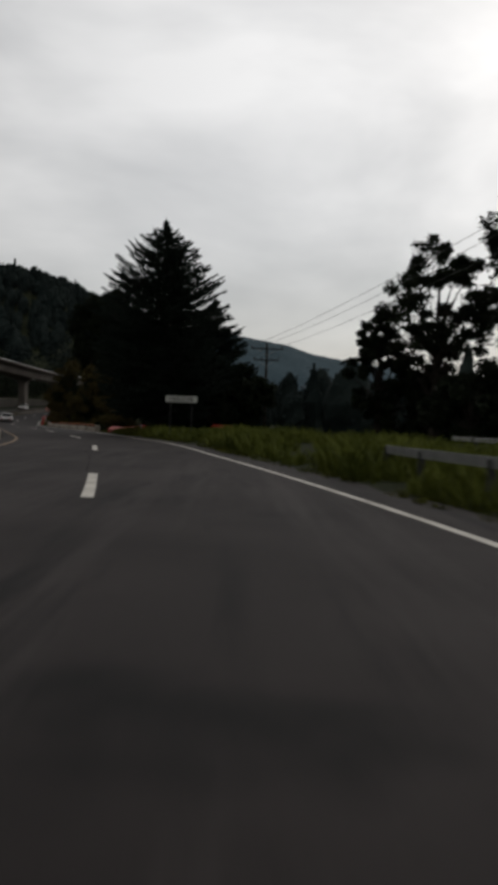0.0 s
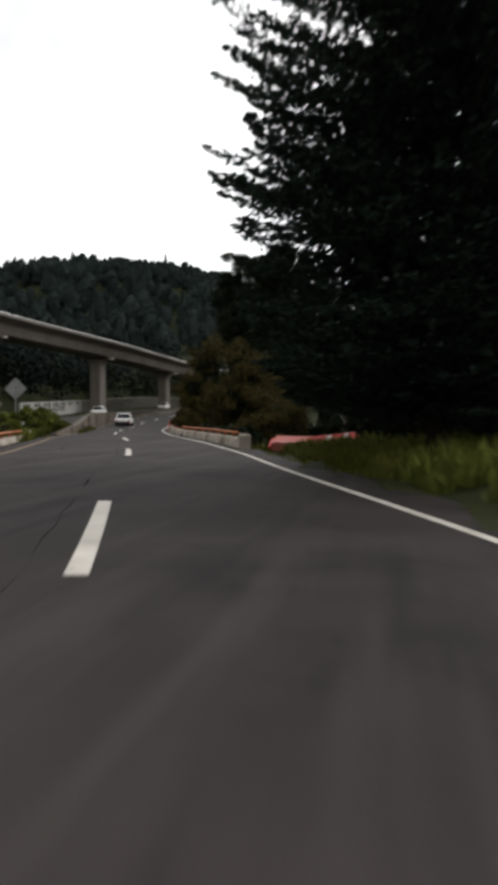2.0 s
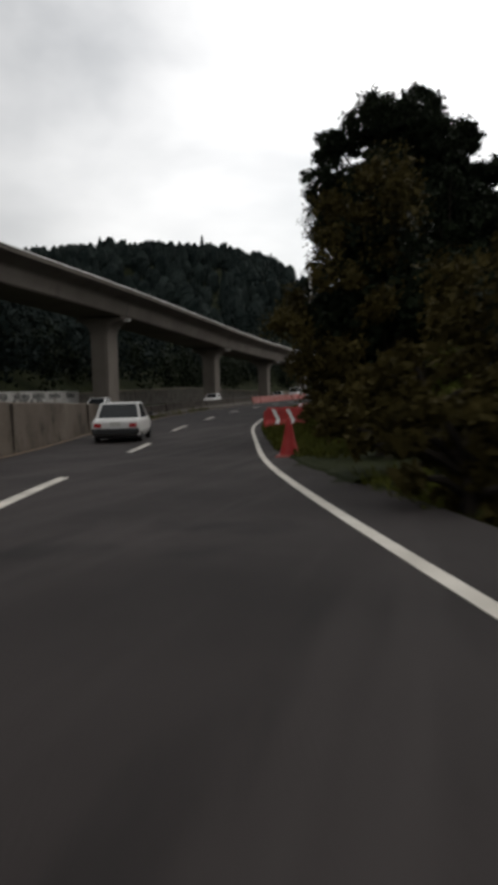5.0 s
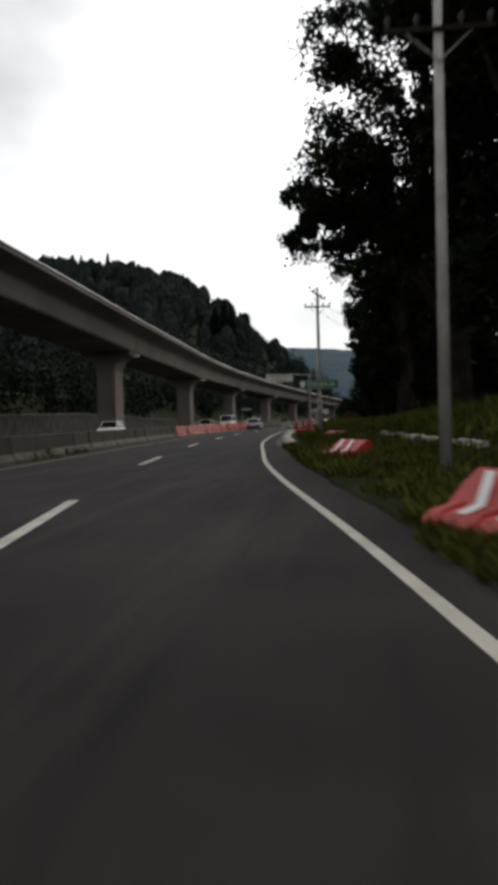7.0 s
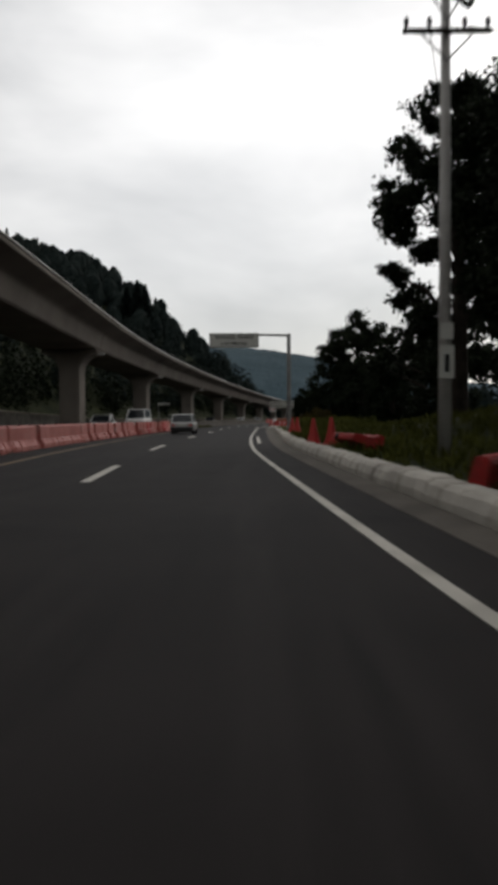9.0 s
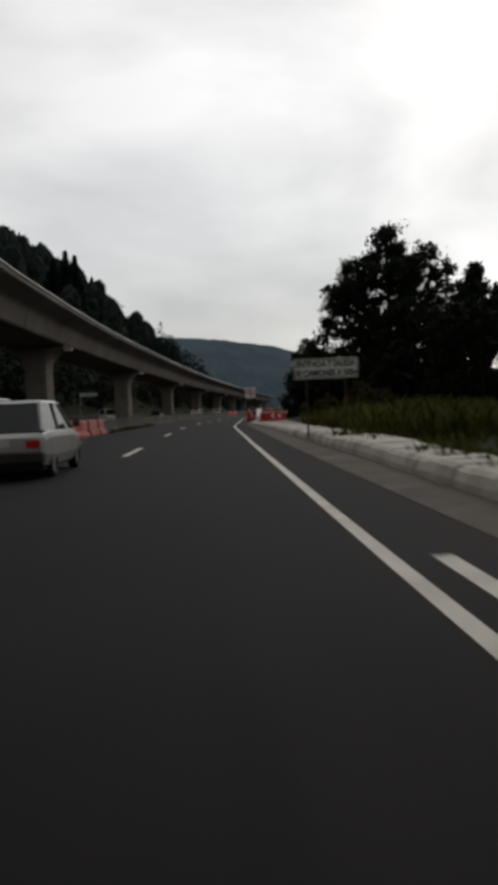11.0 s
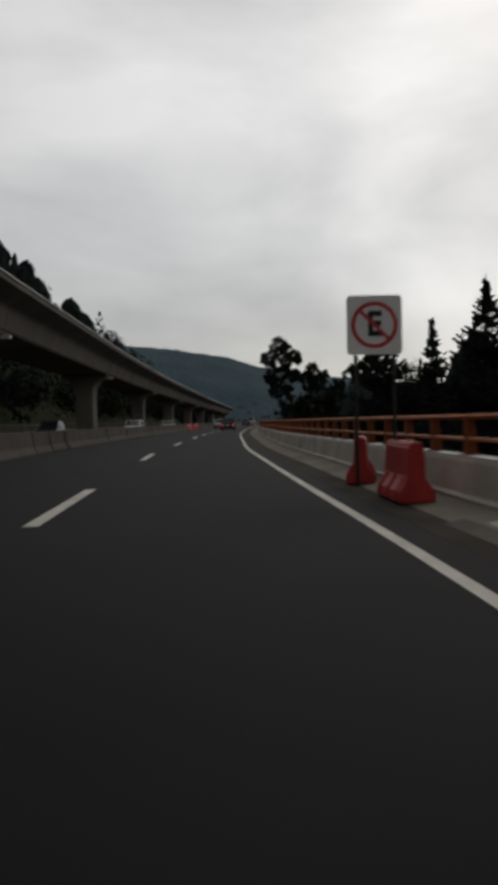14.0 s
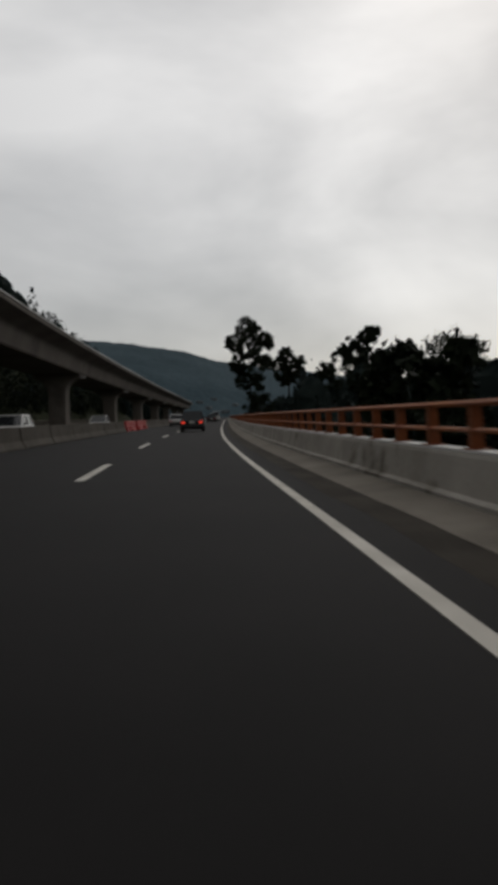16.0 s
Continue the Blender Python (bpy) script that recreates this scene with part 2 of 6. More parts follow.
M_DIRT = mat("roadside_dust", (0.022, 0.019, 0.015), (0.060, 0.052, 0.043), 0.95, 0.9, 14, 0.4, spec=0.05)
# Greyed blue so that the house colour itself carries the distance haze.
M_HOUSE = mat("hazy_house_wall", (0.10, 0.115, 0.125), (0.17, 0.18, 0.19), 0.9, 0.2, 2, 0.1, spec=0.05)
M_GRAVEL = mat("grey_gravel", (0.022, 0.020, 0.018), (0.065, 0.061, 0.055), 0.95, 0.8, 9, 0.8, stain=((0.03, 0.032, 0.02), 0.6, 0.57), dist=0.05, spec=0.05)
M_STONE = mat("rubble_wall", (0.055, 0.048, 0.040), (0.16, 0.145, 0.125), 0.92, 0.9, 6, 0.8, stain=((0.05, 0.047, 0.036), 0.5, 0.62), dist=0.06)
M_PLASTER = mat("painted_wall_pale", (0.25, 0.24, 0.225), (0.40, 0.39, 0.37), 0.85, 0.6, 18, 0.2, stain=((0.15, 0.135, 0.12), 0.5, 0.55))
M_GLASS = mat("car_glass", (0.012, 0.014, 0.016), (0.02, 0.022, 0.025), 0.08, 2, 10, 0.0)
M_TYRE = mat("tyre_rubber", (0.012, 0.012, 0.012), (0.025, 0.025, 0.025), 0.85, 5, 40, 0.2)
M_RIM = mat("wheel_rim", (0.22, 0.22, 0.22), (0.4, 0.4, 0.4), 0.35, 5, 30, 0.0, metal=0.8)
M_CARW = mat("car_paint_white", (0.55, 0.54, 0.52), (0.68, 0.67, 0.65), 0.3, 1.0, 10, 0.0)
M_CARK = mat("car_paint_dark", (0.014, 0.014, 0.016), (0.026, 0.026, 0.03), 0.25, 1.0, 10, 0.0)
M_CARS = mat("car_paint_silver", (0.30, 0.30, 0.29), (0.42, 0.42, 0.41), 0.3, 1.0, 10, 0.0, metal=0.5)
M_CARR = mat("car_paint_dark_red", (0.16, 0.012, 0.012), (0.24, 0.022, 0.020), 0.3, 1.0, 10, 0.0)
M_TRIM = mat("black_trim", (0.015, 0.015, 0.015), (0.03, 0.03, 0.03), 0.6, 4, 40, 0.1)
M_TAIL = mat("tail_lens", (0.30, 0.01, 0.01), (0.42, 0.02, 0.02), 0.25, 4, 30, 0.0)
M_TAIL_ON = glow("brake_light", (1.0, 0.06, 0.03), 0.9)
M_HEAD_ON = glow("headlight", (1.0, 0.97, 0.9), 6.0)

# ---------- geometry helpers ----------


class Geo:
    """Collects vertices and faces of one mesh."""

    def __init__(self):
        self.v, self.f = [], []

    def add(self, verts, faces):
        k = len(self.v)
        self.v.extend([tuple(p) for p in verts])
        self.f.extend([tuple(i + k for i in f) for f in faces])
        return self

    def box(self, m, sx, sy, sz, taper=1.0, ch=0.0):
        """A box on its base at pose m; the top is scaled by taper; ch cuts the upright edges."""
        def ring(w, d, z):
            a, b = w / 2, d / 2
            if ch:
                c = min(ch, a * 0.9, b * 0.9)
                pts = [(-a + c, -b), (a - c, -b), (a, -b + c), (a, b - c), (a - c, b), (-a + c, b), (-a, b - c), (-a, -b + c)]
            else:
                pts = [(-a, -b), (a, -b), (a, b), (-a, b)]
            return [m @ Vector((x, y, z)) for x, y in pts]
        lo, hi = ring(sx, sy, 0), ring(sx * taper, sy * taper, sz)
        n = len(lo)
        faces = [tuple(reversed(range(n))), tuple(range(n, 2 * n))]
        faces += [(i, (i + 1) % n, n + (i + 1) % n, n + i) for i in range(n)]
        return self.add(lo + hi, faces)

    def tube(self, pts, radii, n=8, caps=True):
        """A round tube along points."""
        pts = [Vector(p) for p in pts]
        rings = []
        for i, p in enumerate(pts):
            d = (pts[min(i + 1, len(pts) - 1)] - pts[max(i - 1, 0)]).normalized()
            side = d.cross(Vector((0, 0, 1)))
            side = side.normalized() if side.length > 1e-3 else Vector((1, 0, 0))
            up = side.cross(d)
            r = radii[i] if hasattr(radii, "__len__") else radii
            rings.append([p + r * (math.cos(a) * side + math.sin(a) * up) for a in [2 * math.pi * k / n for k in range(n)]])
        verts = [q for r in rings for q in r]
        faces = [(i * n + k, i * n + (k + 1) % n, (i + 1) * n + (k + 1) % n, (i + 1) * n + k) for i in range(len(pts) - 1) for k in range(n)]
        if caps:
            faces += [tuple(reversed(range(n))), tuple(range((len(pts) - 1) * n, len(pts) * n))]
        return self.add(verts, faces)

    def prism(self, m, outline, depth):
        """An outline in x and z of m, made solid along y."""
        n = len(outline)
        lo = [m @ Vector((x, -depth / 2, z)) for x, z in outline]
        hi = [m @ Vector((x, depth / 2, z)) for x, z in outline]
        return self.add(lo + hi, [tuple(range(n)), tuple(reversed(range(n, 2 * n)))] + [(i, n + i, n + (i + 1) % n, (i + 1) % n) for i in range(n)])

    def mesh(self, name, material, smooth=False):
        me = bpy.data.meshes.new(name)
        me.from_pydata(self.v, [], self.f)
        me.materials.append(material)
        if smooth:
            me.polygons.foreach_set("use_smooth", [True] * len(me.polygons))
        me.update()
        return me


def part(name, geo, material, parent=None, label="", smooth=False):
    me = geo if isinstance(geo, bpy.types.Mesh) else geo.mesh(name, material, smooth)
    ob = new(name, me)
    if parent is not None:
        ob.parent = parent
        ob.matrix_parent_inverse = Matrix.Identity(4)
    if label:
        ob["label"] = label
    return ob


def thing(name, m, label, category, group="", kind=""):
    ob = new(name)
    ob.empty_display_size = 0.3
    ob.matrix_basis = m
    return tagged(ob, label, category, group, kind)


def bevelled(me, width, segments=1):
    bm = bmesh.new()
    bm.from_mesh(me)
    bmesh.ops.bevel(bm, geom=[e for e in bm.edges if e.calc_face_angle(0) > 0.5], offset=width, segments=segments, affect="EDGES", clamp_overlap=True)
    bm.to_mesh(me)
    bm.free()
    return me


I4 = Matrix.Identity(4)

# ---------- the line of the road ----------
# The right-hand edge line in plan: y along the valley, x across it.
LINE = [
    (-60, 3.5), (-15, 2.9), (2.7, 2.1), (11.1, 1.21), (19.9, -0.13), (23.9, -0.81), (29.6, -1.87), (41.3, -4.02), (46.0, -5.2), (52.5, -7.16),
    (61.2, -9.97), (70.0, -12.6), (72.6, -13.52), (80.6, -16.22), (88.4, -19.2), (94.7, -21.5), (102.5, -24.05), (116.7, -28.2), (128.0, -30.85),
    (138.3, -33.18), (144.7, -34.25), (149.7, -34.97), (158.4, -36.38), (166.8, -37.50), (170.5, -37.84), (179.0, -38.7), (187.9, -39.43),
    (192.0, -39.66), (199.5, -40.05), (210.0, -40.55), (226.0, -40.75), (242.9, -40.62), (251.2, -40.53), (263.3, -40.36), (271.6, -40.26),
    (283.9, -39.98), (293.6, -39.34), (297.8, -39.12), (303.9, -38.79), (313.1, -38.24), (318.0, -37.95), (333.6, -36.56), (338.9, -36.08),
    (345.2, -35.5), (362, -33.75), (394, -29.8), (445, -22.95), (600, -2.0), (1400, 106.0)]
LINE_Y, LINE_X = np.array(LINE, float).T
VIA_Y = np.array([-60, 24, 65, 106, 147, 188, 229, 270, 311, 352.5, 393.5, 434, 475, 600, 1400.0])
VIA_X = np.array([-63, -62.5, -62.2, -61.7, -60.8, -59.0, -57.2, -57.0, -55.4, -51.6, -47.4, -42.4, -36.9, -20.0, 88.0])
VIA_Z = np.array([20.0, 16.8, 14.6, 12.6, 11.0, 9.6, 7.8, 7.3, 7.15, 6.7, 6.35, 5.95, 5.6, 5.0, 5.0])


def smooth_line(ys, xs):
    """Cubic through the points, with slopes from their neighbours."""
    m = np.gradient(xs, ys)

    def f(y):
        y = np.clip(np.asarray(y, float), ys[0], ys[-1])
        i = np.clip(np.searchsorted(ys, y) - 1, 0, len(ys) - 2)
        h = ys[i + 1] - ys[i]
        t = (y - ys[i]) / h
        return (2 * t**3 - 3 * t**2 + 1) * xs[i] + (t**3 - 2 * t**2 + t) * h * m[i] + (3 * t**2 - 2 * t**3) * xs[i + 1] + (t**3 - t**2) * h * m[i + 1]
    return f


# A light smoothing takes the unevenness out of the readings.
_gy = np.arange(-60, 1401, 1.0)
_gx = smooth_line(LINE_Y, LINE_X)(_gy)
_k = np.exp(-np.linspace(-2, 2, 13) ** 2)
_gx = np.convolve(np.pad(_gx, 6, mode="reflect", reflect_type="odd"), _k / _k.sum(), mode="valid")


def line_x(y):
    return np.interp(y, _gy, _gx)


via_x, via_z = smooth_line(VIA_Y, VIA_X), smooth_line(VIA_Y, VIA_Z)


def rise(y):
    """The road comes down a slight grade and levels out past the first bridge."""
    y = np.asarray(y, float)
    return np.where(y < 116, 0.032 * (124 - y), np.where(y > 132, 0.0, 0.032 * (132 - y) ** 2 / 32))


def slope(f, y):
    return (f(y + 2.0) - f(y - 2.0)) / 4.0


def at_road(y, off, z=0.0, f=line_x):
    """A place by the road: off metres to the right of the edge line."""
    s = float(slope(f, y))
    k = 1 / math.hypot(1, s)
    q = y - off * k * s
    return Vector((float(f(y)) + off * k, q, z + (float(rise(q)) if f is line_x else 0.0)))


def road_pose(y, off, z=0.0, turn=0.0, f=line_x):
    """The pose of a thing by the road whose y axis looks along it."""
    p = at_road(y, off, z, f)
    return pose(p.x, p.y, p.z, 0, 0, -math.degrees(math.atan(float(slope(f, y)))) + turn)


def sweep(geo, ys, profile, f=line_x, zf=None, closed=True, caps=True, shift=None):
    """A profile of (off, z) drawn along the road."""
    n = len(profile)
    verts = []
    for y in ys:
        dz = float(zf(y)) if zf else 0.0
        so = float(shift(y)) if shift else 0.0
        verts += [at_road(y, o + so, z + dz, f) for o, z in profile]
    m = n if closed else n - 1
    faces = [(i * n + k, i * n + (k + 1) % n, (i + 1) * n + (k + 1) % n, (i + 1) * n + k) for i in range(len(ys) - 1) for k in range(m)]
    if closed and caps:
        faces += [tuple(range(n)), tuple(reversed(range((len(ys) - 1) * n, len(ys) * n)))]
    return geo.add(verts, faces)


def steps(a, b, d):
    n = max(1, round((b - a) / d))
    return [a + (b - a) * i / n for i in range(n + 1)]


def ramp(a, b, x):
    t = np.clip((x - a) / (b - a), 0, 1)
    return t * t * (3 - 2 * t)


# ---------- ground ----------
HILL_Y = np.array([-700, 0, 200, 296, 342, 406, 485, 530, 628, 700, 760, 850, 950, 1100.0])
HILL_H = np.array([20, 18, 5.5, 6, 14, 27, 50, 70, 89, 100, 104, 104, 80, 10.0])


def height(x, y):
    x, y = np.asarray(x, float), np.asarray(y, float)
    off = x - line_x(y)
    toe = np.minimum(via_x(np.clip(y, -60, 1400)) - 11, line_x(y) - 26)
    toe = np.minimum(toe, np.where(y > 560, -26.0 - (y - 560) * 0.13, 1e3))
    up = np.clip(toe - x, 0, None)
    top = np.interp(y, HILL_Y, HILL_H)
    a = 0.90 * up + 1e-3
    b = top + 1e-3
    hill = (a**-4 + b**-4) ** -0.25
    bridge = ramp(70, 76, y) * (1 - ramp(107, 114, y))
    bridge2 = ramp(289, 293, y)
    verge = 0.22 * ramp(1.2, 2.2, off) + 0.25 * ramp(3, 8, off)
    bank = ramp(112, 150, y) * (1 - ramp(215, 245, y)) * 1.15 * ramp(3.5, 13, off)
    flat = verge + bank
    low = -0.4 - 5.0 * ramp(1.5, 8, off)
    right = flat * (1 - np.maximum(bridge, bridge2)) + low * np.maximum(bridge, bridge2)
    right = right - 4.5 * ramp(16, 50, off) * (1 - np.maximum(bridge, bridge2))
    right = right + 26 * ramp(120, 420, off)
    left = hill + 0.2 * ramp(21, 25, -off)
    z = np.where(off > 1.0, right, np.where(off < -20, left, 0.0)) - 0.06 + rise(np.clip(y, -120, None))
    return z


def ground_sheet():
    xs = np.unique(np.concatenate([np.arange(-70, 60, 1.0), np.arange(-260, -70, 5.0), np.arange(60, 260, 6.0), np.linspace(-3600, -260, 26), np.linspace(260, 3600, 26)]))
    ys = np.unique(np.concatenate([np.arange(-30, 480, 5.0), np.arange(480, 900, 10.0), np.linspace(-1500, -30, 16), np.linspace(900, 4200, 24)]))
    gx, gy = np.meshgrid(xs, ys)
    gz = height(gx, gy)
    rough = np.array([noise.noise((a * 0.35, b * 0.35, 0)) for a, b in zip(gx.ravel(), gy.ravel())]).reshape(gx.shape)
    off = gx - line_x(gy)
    gz = gz + rough * 0.10 * ((off > 2.5) | (off < -25))
    n = len(xs)
    g = Geo()
    g.v = list(map(tuple, np.stack([gx, gy, gz], -1).reshape(-1, 3)))
    g.f = [(j * n + i, j * n + i + 1, (j + 1) * n + i + 1, (j + 1) * n + i) for j in range(len(ys) - 1) for i in range(n - 1)]
    return tagged(part("ground", g, M_SOIL, smooth=True), "dark turf and soil of the wooded valley floor", "ground", kind="structure")


ground_sheet()

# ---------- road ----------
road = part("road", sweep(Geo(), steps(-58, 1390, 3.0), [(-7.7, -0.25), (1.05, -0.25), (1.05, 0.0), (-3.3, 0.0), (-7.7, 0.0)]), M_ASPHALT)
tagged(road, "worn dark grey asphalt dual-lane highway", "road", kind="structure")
far_road = part("road_2", sweep(Geo(), steps(-58, 1390, 4.0), [(-17.2, -0.25), (-8.3, -0.25), (-8.3, 0.0), (-17.2, 0.0)]), M_ASPHALT2)
tagged(far_road, "grey asphalt of the opposite carriageway", "road", kind="structure")


def strip(y0, y1, off, width, z=0.005):
    return sweep(Geo(), steps(y0, y1, 1.0 if y1 - y0 < 10 else 2.0), [(off - width / 2, -0.05), (off + width / 2, -0.05), (off + width / 2, z), (off - width / 2, z)])


part("edge_line", strip(-58, 700, 0.0, 0.125), M_PAINT, road, "worn white edge line")
def median_line(y):
    return float(np.interp(y, [60, 84, 91, 98, 105, 111, 119, 130, 137, 143, 165, 180, 195, 246], [0.0, 0.0, 0.6, 1.25, 1.32, 1.15, 0.6, 0.15, 0.05, -0.25, -0.1, 0.55, 0.85, 0.3]))


part("edge_line", sweep(Geo(), steps(-58, 262, 2.0), [(-7.1, -0.05), (-6.97, -0.05), (-6.97, 0.005), (-7.1, 0.005)], shift=median_line), M_YELLOW, road, "faded dull orange edge line")
# Dashes 5 m long, by their far ends.
DASH_ENDS = [-16, 1.5, 19.2, 36.4, 54.3, 71.8, 87.0, 100.8, 114.5, 128.0, 141.8, 155.2, 170.6, 186.6, 202.3, 216.8, 235.0, 252.8, 269.8, 285.5, 301.2, 316.6, 331.6, 346.9]
DASH_ENDS += [346.9 + 15.0 * k for k in range(1, 20)]
for d in DASH_ENDS:
    part("lane_dash", strip(d - 4.9, d, float(np.interp(d, [10, 50, 72, 87, 100, 310, 330, 346, 400], [-3.9, -3.65, -3.5, -3.3, -3.5, -3.5, -3.3, -3.12, -3.2])), 0.17), M_PAINT, road)
# A fork of paint where the verge begins again, and odd repairs.
part("merge_line", sweep(Geo(), steps(219, 232, 1.0), [(0.30, -0.05), (0.45, -0.05), (0.45, 0.005), (0.30, 0.005)]), M_PAINT, road)


def blotch(name, y, off, rx, ry, material, seed):
    r = random.Random(seed)
    c = at_road(y, off, 0.003)
    n = 40
    pts = []
    for k in range(n):
        a = 2 * math.pi * k / n
        q = 0.85 + 0.55 * noise.noise((2.1 * math.cos(a), 2.1 * math.sin(a), seed * 3.7)) + 0.35 * noise.noise((5 * math.cos(a), 5 * math.sin(a), seed * 1.3)) + r.uniform(-0.06, 0.06)
        pts.append(c + Vector((rx * math.cos(a) * q, ry * math.sin(a) * q, 0)))
    pts = [Vector((p.x, p.y, p.z + float(rise(p.y) - rise(c.y)))) for p in pts]
    part(name, Geo().add(pts + [c], [(k, (k + 1) % n, n) for k in range(n)]), material, road)


for i, (y, off, rx, ry) in enumerate([(93.6, -1.95, 0.30, 0.45), (94.4, -1.2, 0.22, 0.5), (90.2, -2.5, 0.18, 0.7), (91.5, -2.85, 0.12, 1.2), (89.2, -1.4, 0.25, 0.35), (97, -2.0, 0.2, 0.5), (166, -2.2, 0.35, 0.3), (31, -0.9, 0.3, 1.1), (36, -1.3, 0.2, 1.4)]):
    blotch("asphalt_patch", y, off, rx, ry, M_PATCH, i)
for i, (y, off, rx, ry) in enumerate([(273.6, -3.5, 0.6, 0.22), (272.9, -2.8, 0.5, 0.25), (274.4, -3.0, 0.35, 0.18), (276.8, -2.8, 0.35, 0.35), (277.6, -2.6, 0.2, 0.5), (284.2, -2.7, 0.6, 0.4), (285.2, -3.1, 0.3, 0.3), (280.3, -2.4, 0.12, 1.2)]):
    blotch("dust_patch", y, off, rx, ry, M_WET, 40 + i)


def crack(y0, y1, off, seed, w=0.016):
    """A ragged crack that thins out and breaks off here and there."""
    r = random.Random(seed)
    g = Geo()
    ys = steps(y0, y1, 0.35)
    o, verts, faces = off, [], []
    for i, y in enumerate(ys):
        o += r.uniform(-0.03, 0.03) + 0.08 * (off - o)
        open_ = noise.noise((y * 0.55, seed * 3.1, 0)) + 0.30
        k = w * max(0.0, open_) * r.uniform(0.3, 1.4)
        verts += [at_road(y, o - k, 0.0035), at_road(y, o + k, 0.0035)]
        if i and open_ > 0:
            faces.append((2 * i - 2, 2 * i - 1, 2 * i + 1, 2 * i))
    part("crack", g.add(verts, faces), M_CRACK, road)


for i, (a, b, o) in enumerate([(20, 60, -4.0), (60, 91, -3.85), (188, 215, 0.75), (60, 75, -5.8), (235, 262, -5.6)]):
    crack(a, b, o, i)


def verge_edge():
    """Crumbling soil that creeps over the asphalt along the grass bank."""
    ys, rows = steps(112, 179, 0.6), []
    for y in ys:
        e = float(np.interp(y, [112, 124, 138, 150, 162, 179], [0.75, 0.42, 0.36, 0.62, 0.9, 1.35])) + 0.13 * noise.noise((y * 0.8, 0, 9)) + 0.06 * noise.noise((y * 3.1, 0, 2))
        rows += [at_road(y, e, 0.002), at_road(y, e + 0.05, 0.05 + 0.02 * noise.noise((y * 2.3, 5, 1))), at_road(y, e + 0.22, 0.09 + 0.04 * noise.noise((y * 1.9, 3, 1))), at_road(y, 1.75, 0.10), at_road(y, 1.8, -0.2), at_road(y, e, -0.1)]
    g = Geo().add(rows, [(i * 6 + k, i * 6 + (k + 1) % 6, (i + 1) * 6 + (k + 1) % 6, (i + 1) * 6 + k) for i in range(len(ys) - 1) for k in range(6)])
    tagged(part("verge", g, M_SOIL), "crumbling dark soil edge of the grass bank", "ground", kind="structure")


verge_edge()

# ---------- far ridge ----------


RIDGE_X = np.array([-1600, -900, -300, -77, 12, 103, 160, 264, 420, 700, 1500.0])
RIDGE_Z = np.array([150, 172, 168, 152, 146, 130, 112, 94, 74, 60, 52.0])


def ridge_at(x, t):
    """Distance and height of the ridge's face at a share t of its height."""
    return 1550 + 420 * t + 30 * noise.noise((x * 0.004, 0, 0)), float(np.interp(x, RIDGE_X, RIDGE_Z)) * (1 - (1 - t) ** 1.6) - 2


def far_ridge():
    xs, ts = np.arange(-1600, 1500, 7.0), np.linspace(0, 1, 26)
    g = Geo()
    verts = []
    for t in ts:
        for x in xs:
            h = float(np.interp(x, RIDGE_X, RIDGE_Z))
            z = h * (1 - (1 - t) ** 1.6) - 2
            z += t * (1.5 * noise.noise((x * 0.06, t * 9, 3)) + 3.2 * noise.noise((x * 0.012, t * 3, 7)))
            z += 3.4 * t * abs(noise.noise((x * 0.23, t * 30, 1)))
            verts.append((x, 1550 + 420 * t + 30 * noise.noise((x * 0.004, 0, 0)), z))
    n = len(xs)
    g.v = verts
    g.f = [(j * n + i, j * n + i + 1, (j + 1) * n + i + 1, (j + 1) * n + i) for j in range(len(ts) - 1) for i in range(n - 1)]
    tagged(part("backdrop", g, M_FAR, smooth=True), "wooded ridge in painted hazy blue-green closing the valley", "hill", kind="structure")


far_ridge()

# ---------- viaduct ----------
viaduct = thing("railway_viaduct", I4, "long grey concrete viaduct on flared rectangular piers", "viaduct")
VY = steps(-58, 690, 6.0)
# Box girder, its wings and the two side walls, as offsets from the middle.
GIRDER = [(-2.5, 0.0), (2.5, 0.0), (2.62, 0.12), (2.83, 1.22), (2.92, 1.38), (3.1, 1.5), (4.26, 2.02), (4.3, 2.08), (4.3, 2.38), (-4.3, 2.38), (-4.3, 2.08), (-4.26, 2.02), (-3.1, 1.5), (-2.92, 1.38), (-2.83, 1.22), (-2.62, 0.12)]
part("girder", sweep(Geo(), VY, GIRDER, via_x, via_z), M_CONC_V, viaduct)
for s in (-1, 1):
    # The coping's colour carries the sky highlight along the edge, beyond its own paleness.
    cap = [(s * 4.0, 2.384), (s * 4.39, 2.384), (s * 4.32, 2.48), (s * 4.0, 2.49)]
    part("cap", sweep(Geo(), VY, cap if s > 0 else cap[::-1], via_x, via_z), M_CONC_CAP, viaduct, "pale coping")


def pier_outline(h):
    """Across the line: a straight shaft whose head curves out to a bracket at each side."""
    right = [(0.9, -0.6), (0.9, h - 2.0)]
    for k in range(1, 7):
        a = math.pi / 2 * k / 6
        right.append((0.9 + 1.75 * (1 - math.cos(a)), h - 2.0 + 1.62 * math.sin(a)))
    right += [(2.65, h - 0.02)]
    return right + [(-x, z) for x, z in reversed(right)]


